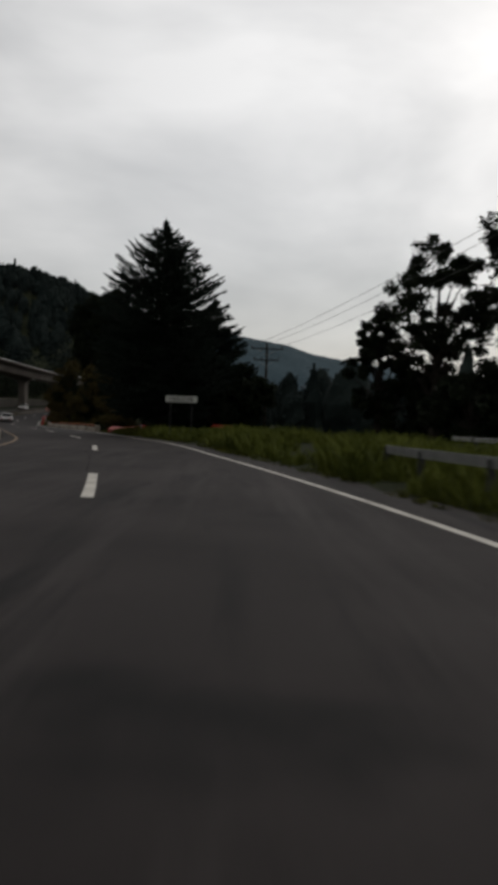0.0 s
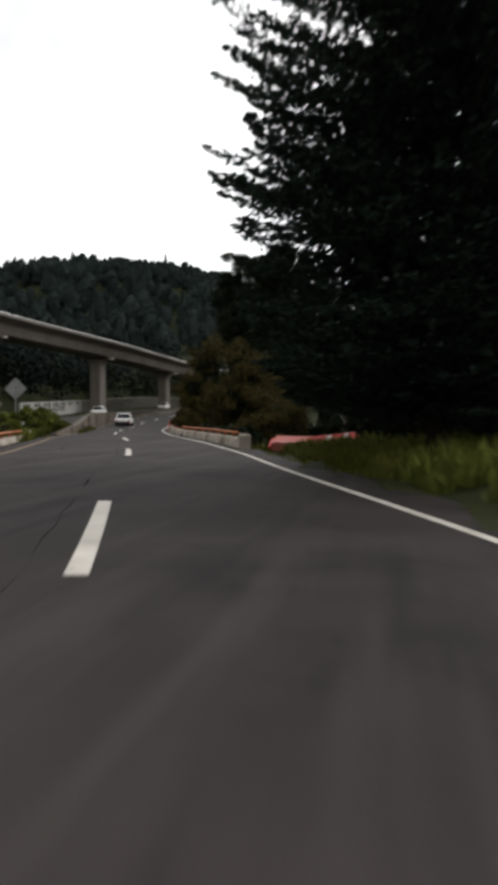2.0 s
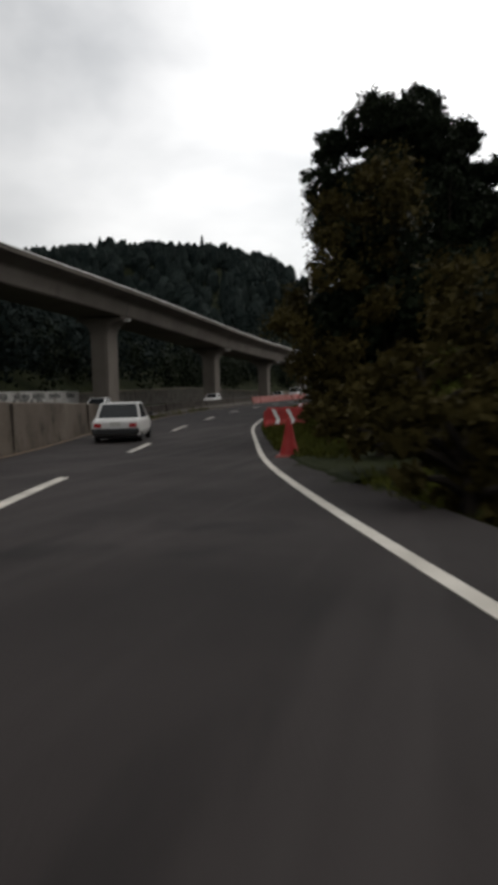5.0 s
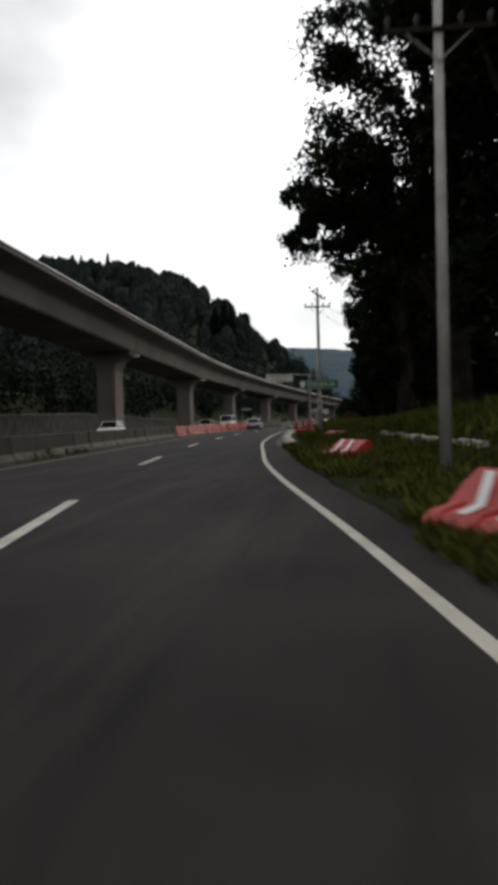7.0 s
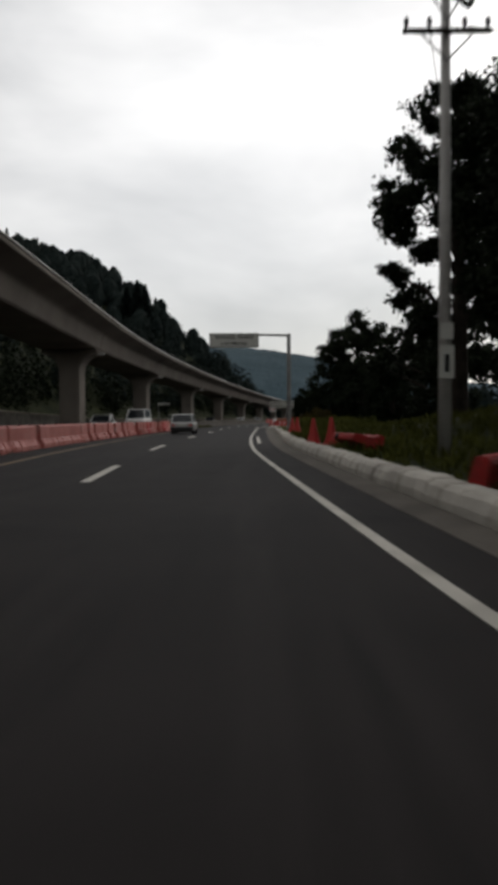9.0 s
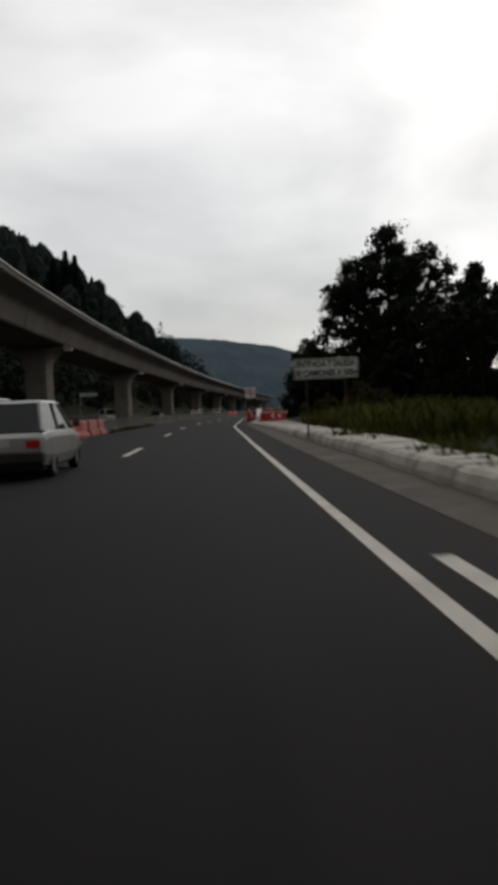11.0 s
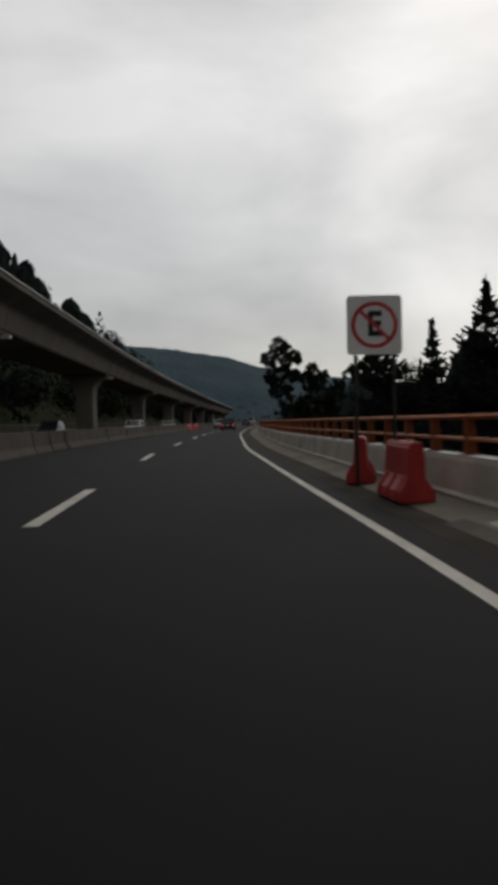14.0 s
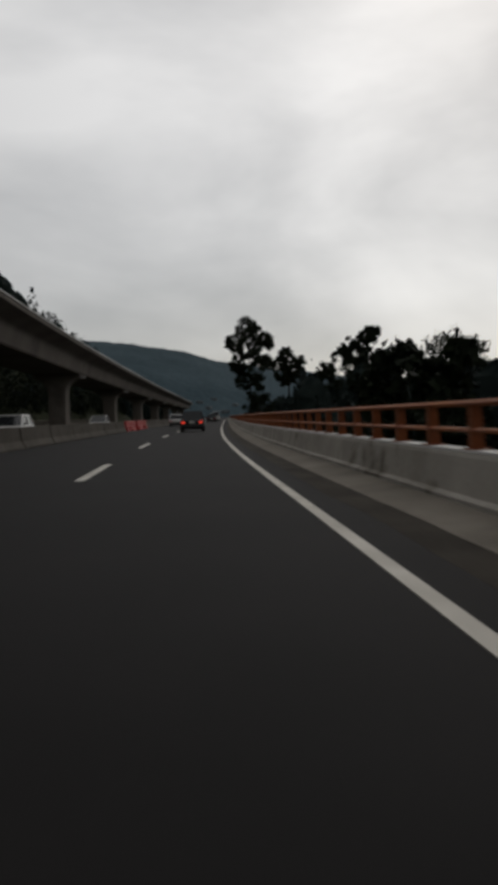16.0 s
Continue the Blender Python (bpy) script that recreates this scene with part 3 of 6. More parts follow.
PIERS = [-17, 24, 65, 106, 147, 185, 222, 260, 299.5, 340, 381, 422, 463, 504, 545, 586, 627, 668]
for y in PIERS:
    p = road_pose(y, 0.0, 0.0, f=via_x)
    pier = part("pier", Geo().prism(p, pier_outline(float(via_z(y)) + 0.01), 3.0), M_CONC_V, viaduct)
    bevelled(pier.data, 0.16, 2)
    part("expansion_joint", Geo().prism(road_pose(y, 0.0, float(via_z(y)), f=via_x), [(1.006 * a, 0.004 + 1.004 * b - 0.008) for a, b in GIRDER], 0.07), M_TRIM, viaduct, "dark joint between spans")
    # A pale bearing block and drain spout at the bracket's tip.
    q = road_pose(y, 2.6, float(via_z(y)) - 0.45, f=via_x)
    part("drain_spout", Geo().box(q, 0.75, 0.35, 0.22), M_CONC_CAP, pier)

# ---------- kerbs, parapets and railings ----------


def kerb_right():
    """Gutter, then a whitewashed kerb that starts in the grass and ends at the bridge."""
    def wide(y):
        return float(np.interp(y, [176, 182, 186, 200, 232, 250, 275, 290, 296], [0.85, 0.68, 0.66, 0.78, 0.96, 0.92, 0.96, 0.74, 0.70]))

    def gut(y):
        return float(np.interp(y, [180, 200, 225, 243, 275, 290, 296], [0.36, 0.40, 0.55, 0.74, 0.58, 0.24, 0.20]))
    def section(y, off=0.0, drop=0.0):
        e = wide(y) + gut(y) + off
        top = float(np.interp(y, [178, 184, 230, 250, 265, 280, 290, 296], [0.2, 0.32, 0.31, 0.33, 0.29, 0.23, 0.15, 0.06])) - drop
        w = float(np.interp(y, [178, 225, 245, 262, 275, 296], [0.42, 0.45, 1.15, 1.0, 0.55, 0.42]))
        return [at_road(y, e + 0.005, -0.1), at_road(y, e + 0.02, top * 0.45), at_road(y, e + 0.07, top - 0.05), at_road(y, e + 0.15, top),
                at_road(y, e + w - 0.06, top + 0.015), at_road(y, e + w, top - 0.04), at_road(y, e + w + 0.02, -0.2)]

    def loft(rings):
        n = len(rings[0])
        return Geo().add([p for r in rings for p in r], [(i * n + k, i * n + (k + 1) % n, (i + 1) * n + (k + 1) % n, (i + 1) * n + k) for i in range(len(rings) - 1) for k in range(n)] + [tuple(range(n)), tuple(reversed(range(n * len(rings) - n, n * len(rings))))])

    ys = steps(179, 295.5, 1.5)
    k = part("kerb", loft([section(y, 0.03, 0.05) for y in ys]), M_GUTTER)
    tagged(k, "chipped whitewashed concrete kerb along the verge", "kerb", kind="structure")
    g1 = [[at_road(y, wide(y), -0.1), at_road(y, wide(y), 0.006), at_road(y, wide(y) + gut(y), 0.05), at_road(y, wide(y) + gut(y), -0.1)] for y in steps(179, 295.5, 1.5)]
    part("gutter", loft(g1), M_GUTTER, k, "dusty concrete gutter strip")
    r = random.Random(14)
    y = 179.0
    while y < 294.5:
        n = r.uniform(0.55, 0.85) if y < 238 else r.uniform(1.6, 2.6)
        o, d, tilt = r.uniform(-0.025, 0.02), r.uniform(-0.02, 0.025), r.uniform(-0.012, 0.012)
        mid = y + n / 2
        part("kerb_stone", loft([section(y + 0.012, o + 0.02, d + 0.025), section(y + 0.05, o, d), section(mid, o + tilt, d + tilt), section(y + n - 0.05, o + tilt, d), section(y + n - 0.012, o + tilt + 0.02, d + 0.025)]), M_KERB, k)
        y += n


kerb_right()


def apron():
    """Bare concrete and gravel behind the kerb, up to the trees."""
    def sheet(y0, y1, edge, outer, lift, material, name, label):
        ys, n = steps(y0, y1, 0.5), 12
        top = []
        for y in ys:
            a, b = edge(y), outer(y)
            for k in range(n):
                q = at_road(y, a + (b - a) * k / (n - 1))
                top.append((q.x, q.y, float(height(q.x, q.y)) + lift + 0.045 * noise.noise((q.x * 1.1, q.y * 0.8, 2)) + 0.02 * noise.noise((q.x * 4.0, q.y * 3.0, 2))))
        low = [(x, y, z - 0.12) for x, y, z in top]
        m = len(top)
        f = [(i * n + k, i * n + k + 1, (i + 1) * n + k + 1, (i + 1) * n + k) for i in range(len(ys) - 1) for k in range(n - 1)]
        f += [(i * n + k, (i + 1) * n + k, m + (i + 1) * n + k, m + i * n + k) for i in range(len(ys) - 1) for k in (0, n - 1)]
        tagged(part(name, Geo().add(top + low, f), material), label, "ground", kind="structure")

    sheet(250, 289, lambda y: float(np.interp(y, [250, 262, 275, 289], [2.5, 2.2, 1.9, 1.5])), lambda y: 3.65 + 0.25 * noise.noise((y * 0.5, 3, 0)), 0.07, M_CONC_W, "pavement", "rough pale concrete apron behind the kerb")
    sheet(262, 291, lambda y: 3.5, lambda y: 10.5 + 0.8 * noise.noise((y * 0.3, 7, 0)), 0.11, M_GRAVEL, "pavement_2", "dark grey gravel in front of the trees")


apron()


def bridge_right():
    """Low concrete parapet of the second bridge with its orange two-bar railing."""
    ys = steps(290.45, 700, 2.0)
    wall = part("bridge_parapet", sweep(Geo(), ys, [(1.38, -0.3), (1.40, 0.10), (1.49, 0.125), (1.55, 0.50), (1.57, 0.54), (1.86, 0.54), (1.88, 0.50), (1.88, -0.3)]), M_CONC_P)
    tagged(wall, "stained low concrete bridge parapet", "parapet", kind="structure")
    part("footing", sweep(Geo(), ys, [(0.80, -0.1), (0.80, 0.006), (1.355, 0.07), (1.355, -0.1)]), M_CONC, wall, "cracked concrete footing strip")
    part("dust_strip", sweep(Geo(), steps(284, 430, 1.5), [(0.42, -0.01), (0.79, -0.01), (0.79, 0.008), (0.42, 0.001)], shift=lambda y: 0.12 * noise.noise((y * 0.35, 1, 4))), M_DIRT, wall, "brown dust along the footing")
    part("coping", sweep(Geo(), ys, [(1.60, 0.545), (1.84, 0.545), (1.84, 0.57), (1.60, 0.57)]), M_CONC_CAP, wall)
    rail = thing("bridge_railing", I4, "orange painted steel two-bar bridge railing", "railing")
    part("top_rail", sweep(Geo(), ys, [(1.68, 1.025), (1.74, 1.025), (1.765, 1.06), (1.74, 1.095), (1.68, 1.095), (1.655, 1.06)]), M_ORANGE, rail)
    part("middle_rail", sweep(Geo(), ys, [(1.68, 0.75), (1.73, 0.75), (1.75, 0.775), (1.73, 0.80), (1.68, 0.80), (1.66, 0.775)]), M_ORANGE, rail)
    shaft = Geo().prism(I4, [(-0.05, 0.0), (0.09, 0.0), (0.05, 0.47), (-0.05, 0.47)], 0.13)
    shaft.box(pose(0.02, 0, 0), 0.24, 0.26, 0.02)
    me = shaft.mesh("post", M_RUST)
    for i, y in enumerate(steps(291.6, 600, 1.55)):
        ob = part("post", me, None, rail)
        ob.matrix_basis = road_pose(y, 1.71, 0.565)
    # The end block, sloping down towards the traffic.
    m = road_pose(289.3, 1.72, -0.1) @ pose(0, 0, 0, 0, 0, 90)
    blk = Geo().prism(m, [(-0.75, 0), (1.2, 0), (1.2, 1.17), (0.35, 1.19), (-0.60, 0.74), (-0.75, 0.62)], 0.40)
    part("end_block", bevelled(blk.mesh("end_block", M_CONC_CAP), 0.04), None, wall, "pale sloping concrete end block")


bridge_right()


def bridge_first(side, y0, y1, rail_from, rail_to, block):
    """Older parapet of the first bridge: low wall, stub posts and one orange tube."""
    s = 1 if side > 0 else -1
    o = 0.34 if s > 0 else -7.75
    top = 0.38 if s > 0 else 0.25
    def bend(y):
        return float(np.interp(y, [71.5, 84, 93], [0.14, 0.08, 0.0])) + 0.018 * noise.noise((y * 0.9, 2, 7)) if s > 0 else 0.0
    ys = steps(y0, y1, 0.6)
    prof = [(o, -0.2), (o + s * 0.03, 0.12), (o + s * 0.07, top - 0.08), (o + s * 0.09, top - 0.02), (o + s * 0.14, top), (o + s * 0.34, top), (o + s * 0.36, -0.2)]
    wall = part("bridge_parapet", sweep(Geo(), ys, prof if s > 0 else prof[::-1], shift=bend), M_CONC_W)
    tagged(wall, "low weathered concrete parapet of a short bridge", "parapet", kind="structure")
    part("dirt_strip", sweep(Geo(), ys, [(o - 0.13, -0.05), (o - 0.002, -0.05), (o - 0.002, 0.03), (o - 0.13, 0.004)], shift=lambda y: bend(y) - 0.002 + 0.04 * min(0.0, noise.noise((y * 1.3, 5, 1)))), M_DIRT, wall, "dark dirt along its foot")
    for y in block:
        g = Geo().box(road_pose(y, o + s * 0.2 + bend(y), -0.1), 0.40, 0.55, top + 0.26)
        part("end_block", bevelled(g.mesh("end_block", M_CONC_W), 0.05), None, wall)
    rail = thing("bridge_railing", I4, "bent orange tube railing on short rusty posts", "railing")
    part("top_rail", sweep(Geo(), steps(rail_from, rail_to, 1.5), [(o + s * 0.22 + 0.042 * math.cos(a), top + 0.185 + 0.042 * math.sin(a)) for a in [2 * math.pi * k / 8 for k in range(8)]], shift=bend), M_ORANGE, rail)
    me = Geo().box(I4, 0.12, 0.22, 0.155, 0.7).mesh("post", M_RUST)
    for y in steps(y0 + 3, y1 - 2, 2.3):
        ob = part("post", me, None, rail)
        ob.matrix_basis = road_pose(y, o + s * 0.22 + bend(y), top - 0.005)


bridge_first(1, 72.4, 103.2, 74.2, 93.0, (72.6, 103.0))
bridge_first(-1, 44.0, 82.6, 46.0, 80.0, (44.0, 82.6))


def guardrail(pts, label):
    g = thing("guardrail", I4, label, "guardrail")
    pts = [Vector(p) + Vector((0, 0, float(rise(p[1])))) for p in pts]
    n, prof = len(pts), [(0.0, 0.54), (0.04, 0.56), (0.0, 0.60), (0.0, 0.64), (0.04, 0.68), (0.0, 0.70), (-0.02, 0.70), (-0.02, 0.54)]
    verts = []
    for i, p in enumerate(pts):
        d = (pts[min(i + 1, n - 1)] - pts[max(i - 1, 0)]).normalized()
        side = Vector((-d.y, d.x, 0))
        verts += [p + side * o + Vector((0, 0, z)) for o, z in prof]
    m = len(prof)
    part("beam", Geo().add(verts, [(i * m + k, (i + 1) * m + k, (i + 1) * m + (k + 1) % m, i * m + (k + 1) % m) for i in range(n - 1) for k in range(m)]), M_STEEL, g)
    for i, p in enumerate(pts):
        q = pts[min(i + 1, n - 1)] - pts[max(i - 1, 0)]
        part("post", Geo().box(pose(p.x, p.y, p.z - 0.2, 0, 0, math.degrees(math.atan2(q.y, q.x))), 0.08, 0.10, 0.86), M_TRIM, g)


guardrail([(1.9, 19.5, 0), (2.05, 17.0, 0), (2.35, 14.0, 0), (2.8, 11.0, 0), (3.3, 8.0, 0), (3.9, 5.0, 0)], "dull galvanised guardrail in tall grass")
guardrail([tuple(at_road(y, -8.3))[:2] + (0.1,) for y in (82, 86, 90, 94, 98, 102, 106)], "rusty dark guardrail beyond the concrete wall")
guardrail([(8.2, 27.0, 0.1), (8.0, 31.0, 0.1), (8.0, 35.0, 0.1), (8.2, 39.0, 0.1)], "pale guardrail of a side road")

# ---------- barriers between the carriageways ----------
JERSEY = [(-0.30, 0.0), (0.30, 0.0), (0.29, 0.08), (0.15, 0.30), (0.085, 0.84), (-0.085, 0.84), (-0.15, 0.30), (-0.29, 0.08)]


def jersey_mesh(length):
    g = Geo().prism(pose(0, 0, 0), JERSEY, length)
    return bevelled(g.mesh("concrete_barrier", M_JERSEY), 0.015)


JM = jersey_mesh(2.975)
rj = random.Random(5)


JM_P = JM.copy()
JM_P.materials.clear()
JM_P.materials.append(M_JERSEY_P)
JF = Geo().prism(I4, [(-0.305, 0.0), (0.305, 0.0), (0.298, 0.09), (0.165, 0.30), (-0.165, 0.30), (-0.298, 0.09)], 2.93).mesh("foot", M_FOOT)


def jersey_row(y0, y1, pale, off=-7.95):
    y = y0
    while y < y1:
        ob = part("concrete_barrier", JM_P if pale else JM, None)
        if not pale:
            part("foot", JF, None, ob, "pale lower foot")
        ob.matrix_basis = road_pose(y + 1.5, off + rj.uniform(-0.02, 0.02), 0.0, rj.uniform(-0.35, 0.35))
        tagged(ob, "stained pale precast concrete road barrier" if pale else "dark brown precast concrete road barrier with pale foot", "barrier", "barriers along the middle of the highway")
        y += 3.0


jersey_row(150, 208, False)
jersey_row(276, 396, True)
jersey_row(414, 520, True)


def plastic_meshes():
    prof = [(-0.27, 0.0), (0.27, 0.0), (0.25, 0.16), (0.13, 0.34), (0.11, 0.80), (0.07, 0.86), (-0.07, 0.86), (-0.11, 0.80), (-0.13, 0.34), (-0.25, 0.16)]
    body = bevelled(Geo().prism(I4, prof, 1.75).mesh("body", M_RED), 0.025, 2)
    faded = body.copy()
    faded.materials.clear()
    faded.materials.append(M_PINK)
    rib = Geo().prism(pose(0, 0, 0.02), [(-0.285, 0.0), (0.285, 0.0), (0.265, 0.16), (0.145, 0.36), (-0.145, 0.36), (-0.265, 0.16)], 0.10)
    cap = Geo().tube([(0, 0.45, 0.86), (0, 0.45, 0.90)], 0.07, 10)
    lug = Geo().box(pose(0, 0.93, 0.1), 0.12, 0.14, 0.6)
    stripe = []
    for y in (-0.30, 0.32):
        g = Geo()
        for s in (-1, 1):
            x0, xm, x1 = s * 0.152, s * 0.142, s * 0.130
            a, w = 0.13, 0.14
            g.add([(x0, y - a, 0.36), (x0, y - a + w, 0.36), (xm, y + a + w, 0.56), (xm, y + a, 0.56), (x1, y - a + w, 0.77), (x1, y - a, 0.77)], [(0, 1, 2, 3), (3, 2, 4, 5)])
        stripe.append(g.mesh("white_stripe", M_WHITE))
    bars = []
    for y in (-0.42, 0.22):
        g = Geo()
        for s in (-1, 1):
            x0, x1 = s * 0.152, s * 0.130
            xl, xm = s * 0.258, s * 0.152
            g.add([(xl, y, 0.17), (xl, y + 0.17, 0.17), (xm, y + 0.17, 0.36), (xm, y, 0.36), (x1, y + 0.42, 0.77), (x1, y + 0.25, 0.77)], [(0, 1, 2, 3), (3, 2, 4, 5)])
        bars.append(g.mesh("white_stripe", M_WHITE))
    stripe += bars
    return body, faded, rib.mesh("rib", M_RED), rib.mesh("rib", M_PINK), cap.mesh("filler_cap", M_BLACK), lug.mesh("lug", M_RED), stripe


PB = plastic_meshes()


def plastic_barrier(m, faded=False, striped=True, label="", group="", bars=False):
    b = thing("plastic_barrier", m, label or ("faded red water-filled plastic road barrier" if faded else "red plastic road barrier with white chevron stripes"), "barrier", group)
    part("body", PB[1] if faded else PB[0], None, b)
    for k in (-0.62, 0.01, 0.64):
        part("rib", PB[3] if faded else PB[2], None, b).matrix_basis = pose(0, k, 0)
    part("filler_cap", PB[4], None, b)
    part("lug", PB[5], None, b)
    if striped:
        for s in PB[6][2:] if bars else PB[6][:2]:
            part("white_stripe", s, None, b, "white reflective bar" if bars else "white reflective chevron")
    return b


def plastic_row(y0, y1, off, faded, group):
    y = y0
    while y < y1:
        plastic_barrier(road_pose(y, off + rj.uniform(-0.08, 0.08), 0.0, rj.uniform(-5, 5)), faded and rj.random() < 0.8, False, group=group)
        y += 1.95


plastic_row(209.0, 275.5, -7.9, True, "red barriers along the middle of the highway")
plastic_row(397.5, 413.5, -7.9, False, "red barriers along the middle of the highway")


def lying(x, y, z, tip, turn, **k):
    """A barrier thrown on its side."""
    return plastic_barrier(pose(x, y, z + float(rise(y))) @ pose(0, 0, 0, 0, tip, turn), **k)


lying(-30.95, 134.4, 0.10, 8, 76, bars=True, label="red plastic barrier with white chevrons leaning in grass")
lying(-33.95, 149.8, -0.04, 42, 24, bars=True, label="toppled red plastic barrier with white stripes on grass")
lying(-35.4, 164.8, -0.02, 50, 24, bars=True, label="toppled red plastic barrier lying on the verge")
lying(-37.4, 206.2, 0.30, -72, 12, label="toppled red plastic barrier in the grass", striped=False)
lying(-37.5, 194.5, -0.28, 12, -30, label="red plastic barrier standing in the grass", striped=False)
lying(-35.95, 188.0, 0.02, 62, 34, striped=False, label="overturned red plastic barrier on the grass bank")
lying(-2.45, 61.0, 0.12, 22, 48, label="red plastic barrier leaning behind the grass", striped=False)
lying(-11.0, 72.5, 0.02, 64, 84, faded=True, striped=False, label="broken faded red plastic barrier lying on the verge")
plastic_barrier(pose(-9.55, 72.2, float(rise(72.2)) - 0.12, 9, -42, -82), bars=True, label="broken red plastic barrier tilted on the verge")
lying(-9.9, 76.5, -0.6, -60, 60, label="torn faded red barrier by the parapet", faded=True, striped=False)


def debris():
    """A dark broken board against the rising wall and a scrap of rubber by the parapet."""
    b = thing("broken_board", road_pose(100.6, -5.62, 0.0, 8), "dark broken board with a white edge leaning on the wall", "board")
    part("board", bevelled(Geo().prism(pose(0, 0, 0, 0, -18, 0), [(-0.03, 0.0), (0.03, 0.0), (0.02, 0.62), (-0.02, 0.62)], 0.55).mesh("board", M_TRIM), 0.008), None, b)
    part("white_edge", Geo().box(pose(0.06, -0.36, 0.02, 38, -18, 0), 0.05, 0.05, 0.62), M_FOOT, b, "dirty white edge strip")
    r = thing("rubber_scrap", road_pose(91.2, 0.30, 0.0, 12), "black scrap of rubber lying against the parapet", "debris")
    part("flap", bevelled(Geo().prism(I4, [(-0.10, 0.0), (0.07, 0.0), (0.07, 0.15), (0.03, 0.17)], 0.24).mesh("flap", M_TYRE), 0.015), None, r)
    # An arm with a pale panel on one post, and a parked van, both beyond the carriageways.
    p = thing("panel_post", pose(-57.1, 330.0, float(height(-57.1, 330.0))), "pale blank panel held out on one post", "road sign")
    part("post", Geo().tube([(0, 0, -0.2), (0, 0, 4.1)], 0.07, 8), M_STEEL, p)
    part("panel", bevelled(Geo().box(pose(1.0, -0.08, 3.55), 2.05, 0.05, 0.42).mesh("panel", M_SIGN), 0.01), None, p)


debris()


def bank_kerb():
    """A strip of old whitewashed kerb half sunk in the grass bank."""
    k = thing("old_kerb", I4, "broken whitewashed kerb stones in the grass bank", "kerb", kind="structure")
    r = random.Random(8)
    y = 163.0
    while y < 179:
        n = r.uniform(0.9, 1.6)
        q = at_road(y, 5.3 + r.uniform(-0.05, 0.05))
        m = road_pose(y, 5.3 + r.uniform(-0.05, 0.05), 0.0, r.uniform(-3, 3))
        m.translation.z = float(height(q.x, q.y)) - 0.25
        part("kerb_stone", bevelled(Geo().box(m, 0.22, n, 0.42 + r.uniform(-0.05, 0.04), 0.92).mesh("kerb_stone", M_KERB), 0.03), None, k)
        y += n + r.uniform(0.03, 0.25)


bank_kerb()
plastic_barrier(pose(-37.2, 282.5, 0.12, 0, 0, 112) @ Matrix.Diagonal((0.8, 0.8, 0.8, 1)), label="red plastic barrier with white arrows closing a bridge end")
plastic_barrier(pose(-37.95, 283.5, 0.12, 0, 0, 12) @ Matrix.Diagonal((0.8, 0.8, 0.8, 1)), striped=False, label="plain red plastic barrier closing a bridge end")
for y, off, tr in ((298.0, 0.92, -5), (301.2, 0.98, -15)):
    q = at_road(y, off, 0.03)
    plastic_barrier(pose(q.x, q.y, q.z, 0, 0, tr) @ Matrix.Diagonal((0.86, 0.86, 0.86, 1)), striped=False, label="small red plastic barrier at the foot of the parapet")


def cone_stack(x, y, z):
    c = thing("traffic_cone", pose(x, y, z), "tall faded red plastic traffic cone on grass", "traffic cone")
    part("base", Geo().box(I4, 0.55, 0.55, 0.05, 0.95), M_PINK, c)
    part("cone", Geo().tube([(0, 0, 0.05), (0, 0, 0.42), (0, 0, 0.86)], [0.23, 0.13, 0.05], 14), M_RED, c)


cone_stack(-38.75, 209.4, 0.2)
cone_stack(-38.2, 209.3, 0.22)
cone_stack(-38.5, 229.0, 0.25)
cone_stack(-38.3, 227.6, 0.25)
cone_stack(*at_road(119.5, 0.6, 0.0))

# ---------- signs ----------


def lettering(text, size, material, parent, m, squeeze=1.0, name="lettering", bold=0.0):
    cu = bpy.data.curves.new("letters", "FONT")
    cu.body, cu.size, cu.align_x, cu.align_y = text, size, "CENTER", "CENTER"
    cu.extrude, cu.offset = 0.003, bold
    tmp = bpy.data.objects.new("letters", cu)
    scene.collection.objects.link(tmp)
    me = bpy.data.meshes.new_from_object(tmp)
    bpy.data.objects.remove(tmp)
    me.materials.clear()
    me.materials.append(material)
    ob = part(name, me, None, parent)
    ob.matrix_basis = m @ Matrix.Diagonal((squeeze, 1, 1, 1))
    return ob


def plate(w, h, t=0.02, r=0.05):
    """A sign plate with round corners, facing -y, centred."""
    pts = []
    for cx, cz, a0 in ((w / 2 - r, h / 2 - r, 0), (-w / 2 + r, h / 2 - r, 90), (-w / 2 + r, -h / 2 + r, 180), (w / 2 - r, -h / 2 + r, 270)):
        pts += [(cx + r * math.cos(radians(a0 + a)), cz + r * math.sin(radians(a0 + a))) for a in (0, 30, 60, 90)]
    return Geo().prism(I4, pts, t)


def frame_line(w, h, inset, t, y):
    g = Geo()
    a, b = w / 2 - inset, h / 2 - inset
    for x0, z0, x1, z1 in ((-a, b - t, a, b), (-a, -b, a, -b + t), (-a, -b + t, -a + t, b - t), (a - t, -b + t, a, b - t)):
        g.add([(x0, y, z0), (x1, y, z0), (x1, y, z1), (x0, y, z1)], [(0, 1, 2, 3)])
    return g


def face(z=0.0, y=-0.016):
    return pose(0, y, z, 90, 0, 0)


